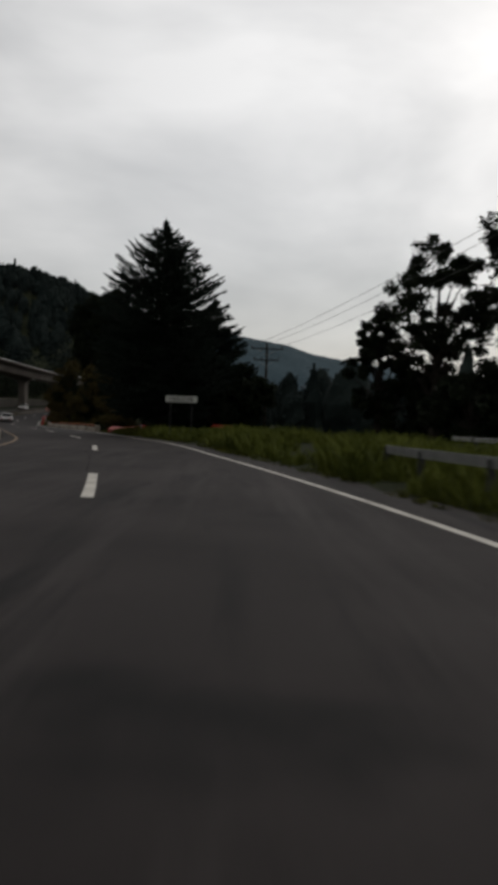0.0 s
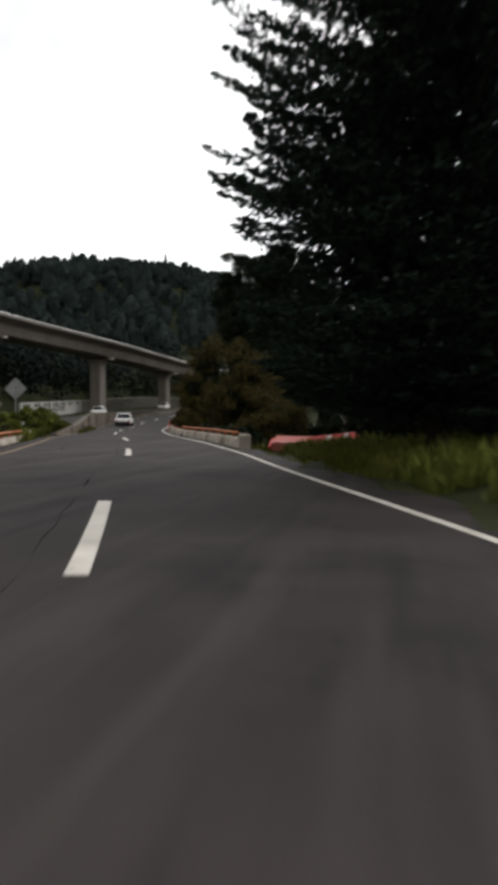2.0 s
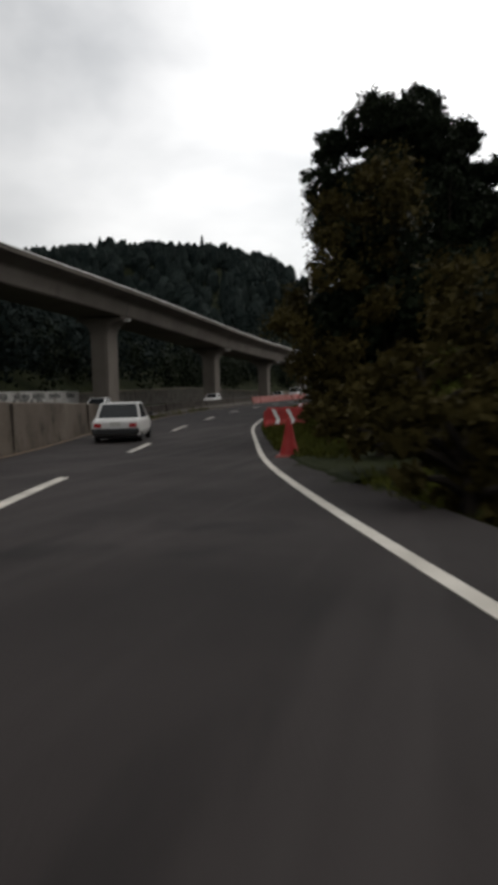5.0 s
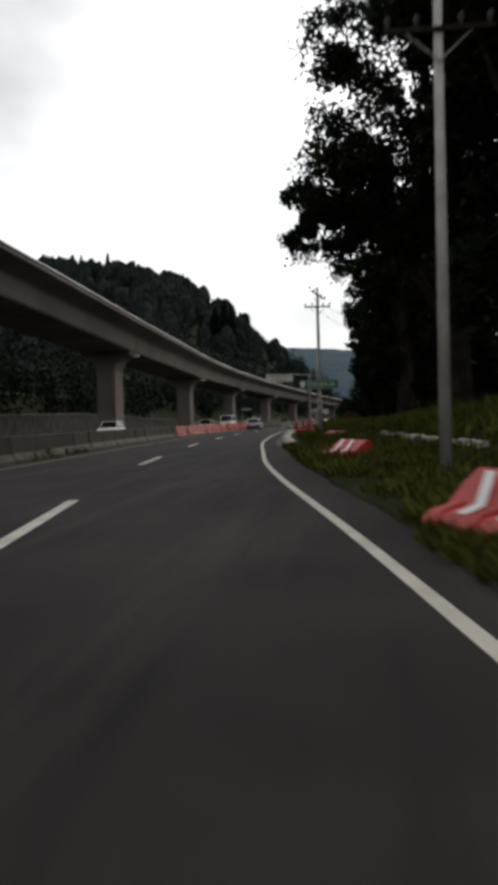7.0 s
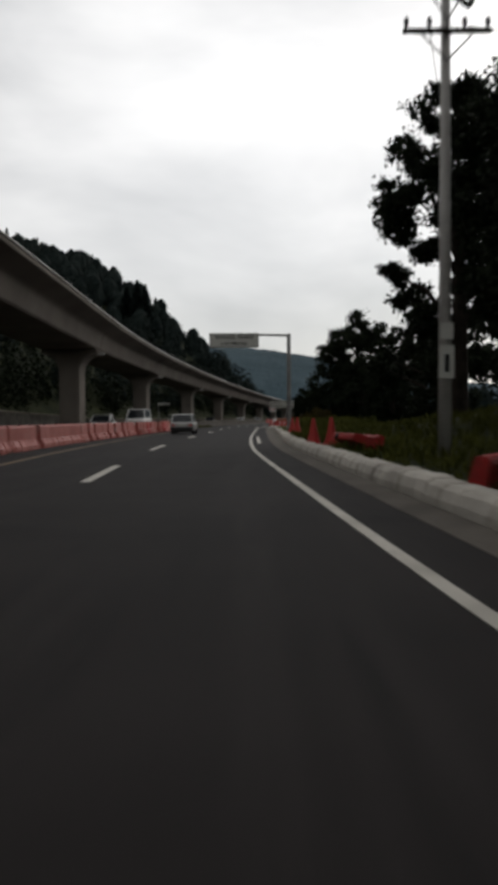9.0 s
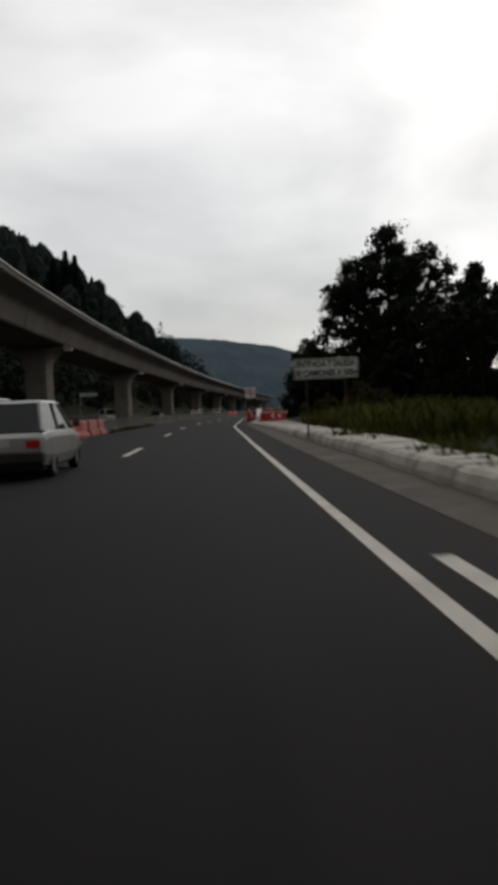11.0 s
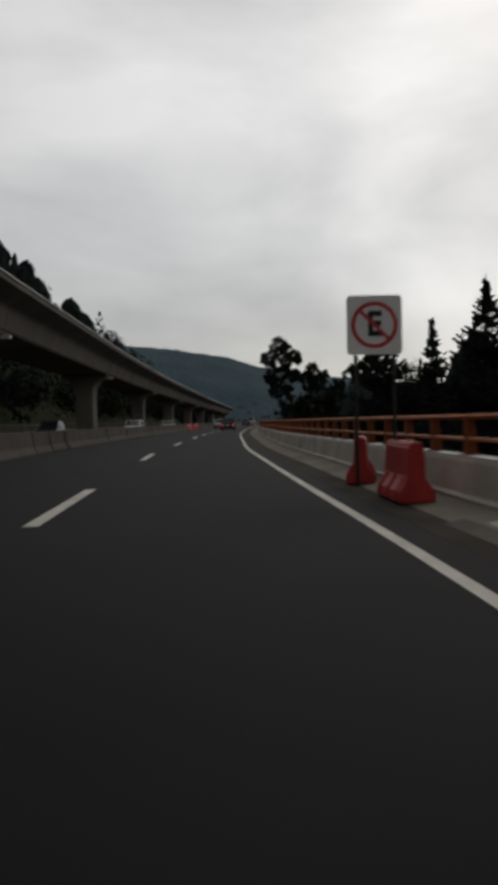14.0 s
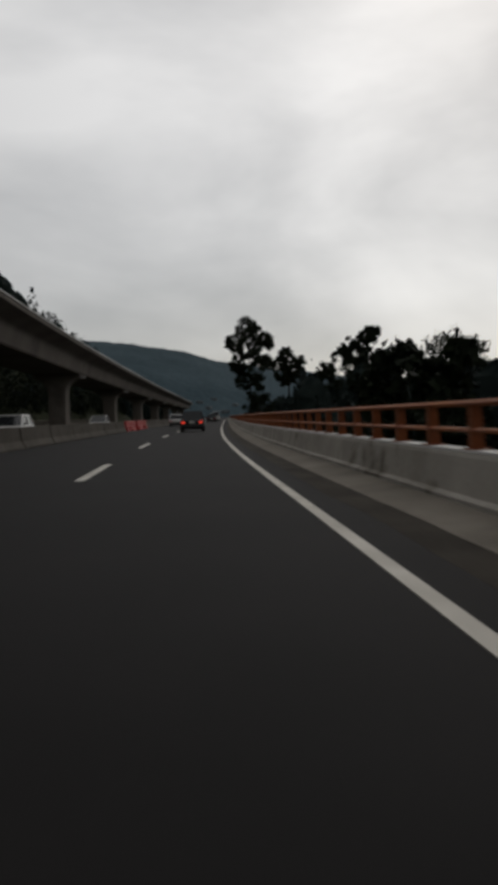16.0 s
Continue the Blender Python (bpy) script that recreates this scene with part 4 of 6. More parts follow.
def board_sign(m, w, h, z, face_mat, ink, lines, posts, label, squeeze=0.8):
    s = thing("road_sign", m, label, "road sign")
    p = part("sign_plate", plate(w, h), face_mat, s)
    p.matrix_basis = pose(0, 0, z + h / 2)
    part("border", frame_line(w, h, 0.025, 0.022, -0.013), ink, p)
    for i, (text, size, dz) in enumerate(lines):
        lettering(text, size, ink, p, face(dz), squeeze, bold=0.009)
    for x in posts:
        part("post", Geo().box(pose(x, 0.05, -0.3), 0.05, 0.05, z + h + 0.2), M_TRIM, s)
    return s


board_sign(pose(-4.37, 50.1, 0.1 + float(rise(50.1)), 0, 0, 5), 1.80, 0.37, 2.04, M_SIGN, M_BLACK, [("ACOPILCO DER.", 0.25, -0.01)], (-0.6, 0.6), "small pale road sign with black lettering by tall grass", 0.82)
grn = board_sign(pose(-36.42, 191.4, 0.45, 0, 0, -10), 2.24, 0.54, 2.45, M_GREEN, M_SIGN, [("  TOLUCA 40", 0.31, -0.01)], (-0.72, 0.72), "green destination sign with white lettering on two posts", 1.0)
part("route_shield", Geo().prism(pose(-0.98, -0.02, 2.73), [(-0.14, 0.17), (0.14, 0.17), (0.15, 0.0), (0.0, -0.19), (-0.15, 0.0)], 0.012), M_WHITE, grn)
board_sign(pose(-38.32, 251.25, 0.25, 0, 0, -5), 1.94, 0.60, 1.64, M_SIGN, M_BLACK, [("ENTRADA Y SALIDA", 0.245, 0.13), ("DE CAMIONES A 500m", 0.245, -0.14)], (-0.58, 0.58), "pale works sign with two lines of black lettering", 0.79)


def no_parking(m):
    s = thing("road_sign", m, "square white no-parking sign with red ring and slash", "road sign")
    p = part("sign_plate", plate(0.86, 0.92, 0.015, 0.06), M_WHITE, s)
    p.matrix_basis = pose(0, 0, 2.52)
    ring = Geo()
    n = 40
    v = []
    for k in range(n):
        a = 2 * math.pi * k / n
        v += [(0.30 * math.cos(a), -0.011, 0.30 * math.sin(a)), (0.365 * math.cos(a), -0.011, 0.365 * math.sin(a))]
    ring.add(v, [(2 * k, 2 * k + 1, (2 * k + 3) % (2 * n), (2 * k + 2) % (2 * n)) for k in range(n)])
    part("red_ring", ring, M_ROUGE, p)
    lettering("E", 0.52, M_BLACK, p, face(0.0, -0.012), 0.9, "letter", bold=0.02)
    part("slash", Geo().add([(-0.25, -0.017, 0.21), (-0.21, -0.017, 0.25), (0.25, -0.017, -0.21), (0.21, -0.017, -0.25)], [(0, 3, 2, 1)]), M_ROUGE, p)
    for x in (-0.30, 0.30):
        part("post", Geo().tube([(x, 0.035, -0.1), (x, 0.035, 2.9)], 0.026, 10), M_TRIM, s)


no_parking(pose(-37.92, 300.3, 0.0, 0, 0, -6))


def cantilever_sign():
    s = thing("overhead_sign", pose(-38.5, 233.0, 0.1, 0, 0, 0), "pale sign hung from a steel cantilever post", "road sign")
    part("post", Geo().tube([(0, 0, 0), (0, 0, 3), (0, 0, 5.95)], [0.13, 0.12, 0.11], 12), M_STEEL, s)
    part("base_plate", Geo().box(pose(0, 0, 0), 0.5, 0.5, 0.06), M_STEEL, s)
    part("arm", Geo().tube([(0.1, 0, 5.85), (-2.5, 0, 5.92), (-4.7, 0, 5.95)], [0.075, 0.07, 0.06], 10), M_STEEL, s)
    p = part("sign_plate", plate(2.9, 0.86, 0.03), M_SIGN, s)
    p.matrix_basis = pose(-3.22, -0.12, 5.56)
    part("border", frame_line(2.9, 0.86, 0.03, 0.03, -0.018), M_BLACK, p)
    lettering("VEHICULOS  PESADOS", 0.27, M_BLACK, p, face(0.19, -0.02), 0.85, bold=0.006)
    lettering("A SU DERECHA", 0.27, M_BLACK, p, face(-0.20, -0.02), 0.85, bold=0.006)


cantilever_sign()


def sign_back(m):
    s = thing("road_sign", m, "bare grey back of a diamond road sign", "road sign")
    part("sign_plate", Geo().prism(pose(0, 0, 2.9), [(-0.75, 0), (0, -0.75), (0.75, 0), (0, 0.75)], 0.02), M_STEEL, s)
    part("post", Geo().tube([(0, -0.04, -0.2), (0, -0.04, 3.5)], 0.035, 8), M_STEEL, s)


sign_back(pose(-32.6, 96.0, float(rise(96.0)), 0, 0, 10))

# ---------- poles and wires ----------


def utility_pole(x, y, z, h, r, arms, label, turn=0.0, plates=(), wood=None):
    s = thing("utility_pole", pose(x, y, z + float(rise(y)), 0, 0, turn), label, "utility pole")
    part("pole", Geo().tube([(0, 0, -0.3), (0, 0, h * 0.5), (0, 0, h)], [r, r * 0.82, r * 0.6], 14), wood or M_POLE, s, smooth=True)
    for az, w, tilt in arms:
        arm = part("crossarm", Geo().box(pose(0, -r, az) @ pose(0, 0, 0, 0, tilt, 0), w, 0.09, 0.09), wood or M_BARK, s, "dark timber crossarm")
        for k in (-0.46, -0.2, 0.2, 0.46):
            part("insulator", Geo().tube([(k * w, -r, az + 0.11 - k * w * math.tan(radians(tilt))), (k * w, -r, az + 0.24 - k * w * math.tan(radians(tilt))), (k * w, -r, az + 0.32 - k * w * math.tan(radians(tilt)))], [0.03, 0.06, 0.03], 8), M_BLACK, arm)
        for sgn in (-1, 1):
            part("brace", Geo().tube([(sgn * w * 0.3, -r, az), (0, -r, az - 0.55)], 0.02, 6), M_STEEL, arm)
    for pz, w, hh in plates:
        part("tag_plate", Geo().box(pose(0, -r - 0.015, pz), w, 0.02, hh), M_SIGN, s)
    return s


utility_pole(-33.26, 158.4, 0.25, 9.7, 0.125, [(8.05, 2.05, 0)], "tall grey concrete utility pole on the grass bank")
up2 = utility_pole(-36.65, 200.7, 0.3, 9.95, 0.145, [(8.55, 1.8, 0), (9.35, 1.1, 35)], "grey concrete utility pole with crossarms and tag plates", 0, [(2.35, 0.26, 0.34), (1.55, 0.30, 0.68)])
part("tag_bar", Geo().box(pose(0.0, -0.185, 1.68), 0.10, 0.012, 0.36), M_BLACK, up2)
pyl = utility_pole(1.2, 78.5, -2.2, 10.6, 0.16, [(10.0, 2.9, 0), (9.0, 2.3, 0)], "dark timber power pole with two crossarms below the road", wood=M_BARK)
utility_pole(-10.4, 92.0, -4.5, 6.6, 0.12, [(6.1, 1.5, 0)], "dark timber power pole with crossarm in the valley", wood=M_BARK)


def wire(a, b, sag, name="power_line"):
    a, b = [Vector((p[0], p[1], p[2] + float(rise(p[1])))) for p in (a, b)]
    pts = [a.lerp(b, t) + Vector((0, 0, -sag * 4 * t * (1 - t))) for t in [i / 14 for i in range(15)]]
    tagged(part(name, Geo().tube(pts, 0.012, 5), M_WIRE), "thin black overhead power line", "power line")


for k, dz in ((-1.3, 8.1), (0.0, 8.25), (1.3, 8.1)):
    wire((1.2 + k, 78.4, dz), (11.5 + k * 0.8, 18.0, dz + 1.1), 0.5)
    wire((1.2 + k, 78.4, dz), (-8.5 + k * 0.8, 190.0, dz - 2), 1.2)

wire((-36.2, 200.6, 9.0), (-30.2, 193.0, 6.8), 0.7)
wire((-37.0, 200.6, 8.95), (-30.6, 222.0, 9.0), 0.8)

# ---------- far side of the highway ----------


def wall_run(name, y0, y1, off, h, t, material, label, h1=None):
    ys = steps(y0, y1, 3.0)
    g = Geo()
    verts = []
    for y in ys:
        hh = h + ((h1 if h1 is not None else h) - h) * (y - y0) / (y1 - y0)
        verts += [at_road(y, off - t, -0.4), at_road(y, off, -0.4), at_road(y, off - 0.04, hh), at_road(y, off - t + 0.04, hh)]
    n = 4
    g.add(verts, [(i * n + k, i * n + (k + 1) % n, (i + 1) * n + (k + 1) % n, (i + 1) * n + k) for i in range(len(ys) - 1) for k in range(n)] + [(0, 1, 2, 3), tuple(reversed(range(len(verts) - 4, len(verts))))])
    w = tagged(part(name, g, material), label, "wall", kind="structure")
    cap = []
    for y in ys:
        hh = h + ((h1 if h1 is not None else h) - h) * (y - y0) / (y1 - y0)
        cap += [at_road(y, off - t - 0.02, hh + 0.003), at_road(y, off + 0.04, hh + 0.003), at_road(y, off + 0.04, hh + 0.14), at_road(y, off - t - 0.02, hh + 0.14)]
    part("coping", Geo().add(cap, [(i * n + k, i * n + (k + 1) % n, (i + 1) * n + (k + 1) % n, (i + 1) * n + k) for i in range(len(ys) - 1) for k in range(n)]), M_CONC_W, w, "pale coping")
    return w


def median_wall():
    """A concrete wall that rises out of the verge, swells and runs on beside the passing lane."""
    def foot(y):
        return float(np.interp(y, [90, 98, 105, 111, 119.5, 130, 137, 143, 150], [-6.7, -5.92, -5.85, -6.02, -6.6, -7.1, -7.2, -7.5, -7.8])) + 0.03 * noise.noise((y * 0.3, 0, 0))

    def crest(y):
        return float(np.interp(y, [90, 98, 104.7, 111, 119, 130, 138, 150], [0.08, 0.56, 0.86, 1.17, 1.44, 1.43, 1.28, 0.84])) + 0.02 * noise.noise((y * 0.6, 4, 0))

    def loft(rings, n):
        return Geo().add([p for r in rings for p in r], [(i * n + k, (i + 1) * n + k, (i + 1) * n + (k + 1) % n, i * n + (k + 1) % n) for i in range(len(rings) - 1) for k in range(n)] + [tuple(reversed(range(n))), tuple(range(n * len(rings) - n, n * len(rings)))])

    rings = []
    for y in steps(90, 149.5, 1.0):
        o, h = foot(y), crest(y)
        rings.append([at_road(y, o, -0.3), at_road(y, o - 0.05, 0.28 * h), at_road(y, o - 0.10, h - 0.04), at_road(y, o - 0.14, h), at_road(y, o - 0.36, h), at_road(y, o - 0.42, -0.3)])
    w = tagged(part("retaining_wall", loft(rings, 6), M_WALLB), "grimy brown-grey concrete wall rising beside the passing lane", "wall", kind="structure")
    cap = [[at_road(y, foot(y) - o, crest(y) + z) for o, z in ((0.11, 0.004), (0.11, 0.035), (0.38, 0.035), (0.38, 0.004))] for y in steps(97, 111, 1.0)]
    part("coping", loft(cap, 4), M_FOOT, w, "pale worn sloping coping")
    for y in (111.3, 124.0, 137.0):
        part("joint", Geo().box(road_pose(y, foot(y) - 0.055, 0.0), 0.10, 0.022, crest(y) - 0.05), M_JERSEY, w)


median_wall()
wall_run("retaining_wall_3", 176, 238, -25.0, 1.6, 0.5, M_STONE, "rough stone wall below the wooded slope", 2.4)
wall_run("retaining_wall_6", 238, 300, -25.0, 2.4, 0.5, M_STONE, "rough stone wall below the wooded slope", 1.3)
wall_run("retaining_wall_4", 300, 520, -24.5, 1.1, 0.4, M_CONC, "low grey concrete wall below the slope")
wall_run("retaining_wall_5", 96, 176, -33.0, 0.9, 0.5, M_STONE, "rough low stone wall beneath the viaduct", 1.6)


def painted_wall():
    """A pale roadside wall with rows of painted characters too worn to read."""
    p, q = Vector((-55.6, 146.0, 0)), Vector((-62.0, 184.0, 0))
    ang = math.degrees(math.atan2(q.y - p.y, q.x - p.x)) - 180
    c = (p + q) / 2
    w = part("painted_wall", Geo().box(pose(c.x, c.y, -0.2, 0, 0, ang), (q - p).length, 0.3, 2.3), M_PLASTER)
    tagged(w, "pale roadside wall with worn painted lettering", "wall", kind="structure")
    r = random.Random(3)
    lettering("SALAZAR", 1.15, M_TRIM, w, pose(c.x, c.y, 0, 0, 0, ang) @ pose(1.0, 0.17, 0.95, 90, 0, 180), 3.1, "painted_word", bold=0.03)
    for row, z, hh in ((0, 1.75, 0.5),):
        x = -17.5
        while x < 17.0:
            word = x + r.uniform(2.2, 4.6)
            while x < word:
                ww, tall = r.uniform(0.16, 0.5), hh * r.uniform(0.7, 1.05)
                part("painted_bar", Geo().box(pose(c.x, c.y, 0, 0, 0, ang) @ pose(x + ww / 2, 0.16, z - 0.3), ww, 0.012, tall), M_TRIM, w)
                x += ww + r.uniform(0.1, 0.22)
            x += r.uniform(0.8, 2.4)


painted_wall()


def house(x, y, z, w, d, h, turn, wallm, label):
    s = thing("house", pose(x, y, z, 0, 0, turn), label, "house")
    part("wall", Geo().box(pose(0, 0, -1), w, d, h + 1), wallm, s)
    part("roof", Geo().prism(pose(0, 0, h), [(-w / 2 - 0.12, 0.0), (w / 2 + 0.12, 0.0), (w / 2 + 0.12, 0.15), (0, 1.1), (-w / 2 - 0.12, 0.15)], d + 0.3), wallm, s)
    for k in (-0.28, 0.28):
        part("window", Geo().box(pose(k * w, -d / 2 - 0.02, h * 0.4), w * 0.2, 0.06, h * 0.3), M_GLASS, s)


rh = random.Random(11)
for x, t in ((40, 0.02), (62, 0.05), (85, 0.03), (108, 0.08), (130, 0.05), (150, 0.11), (172, 0.07), (195, 0.04), (96, 0.13), (215, 0.09), (120, 0.16), (180, 0.15), (74, 0.10), (235, 0.05)):
    ry, rz = ridge_at(x, t)
    house(x, ry, rz - 3.5, rh.uniform(8, 13), rh.uniform(7, 10), rh.uniform(3.5, 6.5), rh.uniform(-30, 30), M_HOUSE, "small distant house in haze-grey colour at the foot of the ridge")

# ---------- vehicles ----------


def loft_body(sections):
    """Rings of (half width, z) at stations along y, joined."""
    g, n = Geo(), len(sections[0][1])
    verts = []
    for y, ring in sections:
        verts += [(x, y, z) for x, z in ring] + [(-x, y, z) for x, z in reversed(ring)]
    m = 2 * n
    g.add(verts, [(i * m + k, (i + 1) * m + k, (i + 1) * m + (k + 1) % m, i * m + (k + 1) % m) for i in range(len(sections) - 1) for k in range(m)])
    g.f += [tuple(range(m)), tuple(reversed(range((len(sections) - 1) * m, len(sections) * m)))]
    return g


WHEEL = {}


def wheel_meshes():
    if not WHEEL:
        t, rmesh = Geo(), Geo()
        n = 20
        prof = [(0.22, -0.08), (0.29, -0.09), (0.31, -0.05), (0.31, 0.05), (0.29, 0.09), (0.22, 0.08)]
        v = [(y, r * math.cos(a), r * math.sin(a)) for a in [2 * math.pi * k / n for k in range(n)] for r, y in prof]
        t.add(v, [(k * 6 + i, k * 6 + (i + 1) % 6, ((k + 1) % n) * 6 + (i + 1) % 6, ((k + 1) % n) * 6 + i) for k in range(n) for i in range(6)])
        v = [(y, r * math.cos(a), r * math.sin(a)) for r, y in ((0.22, -0.06), (0.22, 0.06)) for a in [2 * math.pi * k / n for k in range(n)]]
        rmesh.add(v + [(-0.045, 0, 0), (0.045, 0, 0)], [(k, (k + 1) % n, 2 * n) for k in range(n)] + [(n + k, n + (k + 1) % n, 2 * n + 1) for k in range(n)] + [(k, (k + 1) % n, n + (k + 1) % n, n + k) for k in range(n)])
        WHEEL["t"], WHEEL["r"] = t.mesh("tyre", M_TYRE, True), rmesh.mesh("rim", M_RIM)
    return WHEEL["t"], WHEEL["r"]


def car(m, paint, label, length=4.0, width=1.62, tall=1.40, kind="hatch", brakes=False, lamps=False, name="car"):
    """A car facing +y, standing on its wheels."""
    s = thing(name, m, label, "car", "cars on the highway")
    L, W, H = length, width / 2, tall
    belt = 0.60 * H
    def ring(w, lo, hi):
        return [(w * 0.93, lo), (w, lo + 0.18), (w, hi - 0.13), (w * 0.96, hi - 0.03), (w * 0.88, hi)]
    y0 = -L / 2
    body = loft_body([(y0, ring(W * 0.90, 0.34, belt - 0.10)), (y0 + 0.08, ring(W * 0.97, 0.26, belt - 0.02)), (y0 + 0.6, ring(W, 0.22, belt + 0.02)), (0.25 * L, ring(W, 0.22, belt)), (0.40 * L, ring(W * 0.97, 0.24, belt - 0.10)), (L / 2 - 0.10, ring(W * 0.93, 0.28, belt - 0.20)), (L / 2, ring(W * 0.84, 0.36, belt - 0.28))])
    b = part("body", body, paint, s, smooth=False)
    bevelled(b.data, 0.02)
    # Cabin: a glass house with a painted roof and pillars.
    back = {"hatch": (y0 + 0.10, y0 + 0.55), "sedan": (y0 + 0.75, y0 + 1.15), "van": (y0 + 0.04, y0 + 0.12)}[kind]
    front = (0.24 * L, 0.05 * L) if kind != "van" else (0.36 * L, 0.26 * L)
    wt, wb = W * 0.76, W * 0.90
    low = [(-wb, back[0], belt), (wb, back[0], belt), (wb, front[0], belt), (-wb, front[0], belt)]
    high = [(-wt, back[1], H - 0.05), (wt, back[1], H - 0.05), (wt, front[1], H - 0.05), (-wt, front[1], H - 0.05)]
    part("glasshouse", Geo().add(low + high, [(0, 1, 5, 4), (1, 2, 6, 5), (2, 3, 7, 6), (3, 0, 4, 7), (4, 5, 6, 7)]), M_GLASS, s, "dark car windows")
    roof = Geo().add([(x * 1.02, y + (0.03 if y > 0 else -0.03), H - 0.055) for x, y, z in high] + [(x * 0.9, y * 0.96, H) for x, y, z in high], [(0, 3, 2, 1), (4, 5, 6, 7), (0, 1, 5, 4), (1, 2, 6, 5), (2, 3, 7, 6), (3, 0, 4, 7)])
    part("roof", roof, paint, s)
    for i in range(4):
        a, c = Vector(low[i]), Vector(high[i])
        part("pillar", Geo().tube([a, c], 0.045, 6), paint, s)
    for sx in (-1, 1):
        mid = (back[0] + front[0]) / 2
        part("pillar", Geo().tube([(sx * wb * 1.0, mid, belt), (sx * wt * 1.0, mid, H - 0.05)], 0.035, 6), M_TRIM, s)
    part("bumper", bevelled(Geo().box(pose(0, y0 - 0.02, 0.30), width * 0.95, 0.20, 0.20).mesh("bumper", M_TRIM), 0.03), None, s, "black rear bumper")
    part("bumper", bevelled(Geo().box(pose(0, L / 2 - 0.04, 0.28), width * 0.90, 0.20, 0.20).mesh("bumper", M_TRIM), 0.03), None, s, "black front bumper")
    part("plate", Geo().box(pose(0, y0 - 0.01, 0.58), 0.36, 0.02, 0.14), M_SIGN, s, "pale plate")
    for sx in (-1, 1):
        part("tail_light", Geo().box(pose(sx * W * 0.72, y0 + 0.015, belt - 0.28), 0.24, 0.06, 0.13), M_TAIL_ON if brakes else M_TAIL, s, "lit red tail light" if brakes else "dull red tail light")
        part("headlight", Geo().box(pose(sx * W * 0.66, L / 2 - 0.06, belt - 0.46), 0.28, 0.08, 0.13), M_HEAD_ON if lamps else M_WHITE, s, "lit headlight" if lamps else "")
        part("mirror", Geo().box(pose(sx * (W + 0.06), front[0] - 0.15, belt + 0.03), 0.14, 0.08, 0.12), M_TRIM, s)
        for yy in (-0.31 * L, 0.31 * L):
            w = part("wheel", wheel_meshes()[0], None, s)
            w.matrix_basis = pose(sx * (W - 0.10), yy, 0.31)
            part("rim", wheel_meshes()[1], None, w)
    part("floor_pan", Geo().box(pose(0, 0, 0.16), width * 0.86, L * 0.9, 0.12), M_TRIM, s)
    return s


car(road_pose(130.8, -4.72, 0.005), M_CARW, "white older saloon with black bumper on asphalt", 4.2, 1.66, 1.36, "sedan")
car(road_pose(243.0, -4.9, 0.005), M_CARS, "pale silver hatchback in the passing lane", 4.1, 1.65, 1.40)
car(road_pose(388.0, -2.05, 0.005), M_CARK, "dark saloon with lit brake lights", 4.2, 1.68, 1.44, "sedan", True)
car(road_pose(424.0, -5.2, 0.005), M_CARW, "white hatchback far ahead in the passing lane", 4.0, 1.62, 1.40)
car(road_pose(470.0, -2.0, 0.005), M_CARK, "dark car far ahead on the highway", 4.2, 1.68, 1.44, "sedan")
car(road_pose(520.0, -2.0, 0.005), M_CARW, "white van far ahead on the highway", 5.0, 1.9, 2.1, "van")
for y, off, paint, kind, label, lampson in ((168.0, -14.8, M_CARW, "sedan", "white car on the opposite carriageway", False), (214.0, -14.5, M_CARW, "hatch", "white hatchback on the opposite carriageway", False), (247.0, -11.5, M_CARS, "sedan", "silver saloon beyond the red barriers", False), (262.0, -11.0, M_CARW, "van", "white van beyond the red barriers", True), (352.0, -14.6, M_CARK, "hatch", "dark car on the opposite carriageway", False), (405.0, -11.2, M_CARS, "sedan", "silver car with lit headlights on the opposite carriageway", True), (372.0, -11.0, M_CARW, "hatch", "white car beyond the concrete barrier", False)):
    mm = road_pose(y, off, 0.005, 180.0)
    car(mm, paint, label, 4.9 if kind == "van" else 4.1, 1.85 if kind == "van" else 1.65, 2.0 if kind == "van" else 1.42, kind, False, lampson, "van" if kind == "van" else "car")
car(pose(-55.6, 346.0, float(height(-55.6, 346.0)), 0, 0, 200), M_CARW, "white van parked below the wooded slope", 4.9, 1.85, 2.0, "van", name="van")
car(pose(-42.0, 120.0, 0.005 + float(rise(120.0)), 0, 0, 194), M_CARR, "dark red car beyond the concrete wall", 4.3, 1.7, 1.5, "sedan")

# ---------- trees ----------


def blades(rng, c, size, slim=0.7, facing=None, loose=0.38):
    """One three-cornered leaf at each place of c."""
    n = len(c)
    a = rng.normal(size=(n, 3))
    a /= np.linalg.norm(a, axis=1, keepdims=True)
    if facing is not None:
        w = facing + rng.normal(0.0, loose, (n, 3))
        a = np.cross(w, a)
        a /= np.linalg.norm(a, axis=1, keepdims=True)
        b = np.cross(a, w)
    else:
        b = np.cross(a, rng.normal(size=(n, 3)))
    b /= np.linalg.norm(b, axis=1, keepdims=True)
    s = np.asarray(size).reshape(-1, 1) * rng.uniform(0.65, 1.35, (n, 1))
    return np.stack([c + a * s, c - a * s * 0.5 + b * s * slim, c - a * s * 0.5 - b * s * slim], 1).reshape(-1, 3)


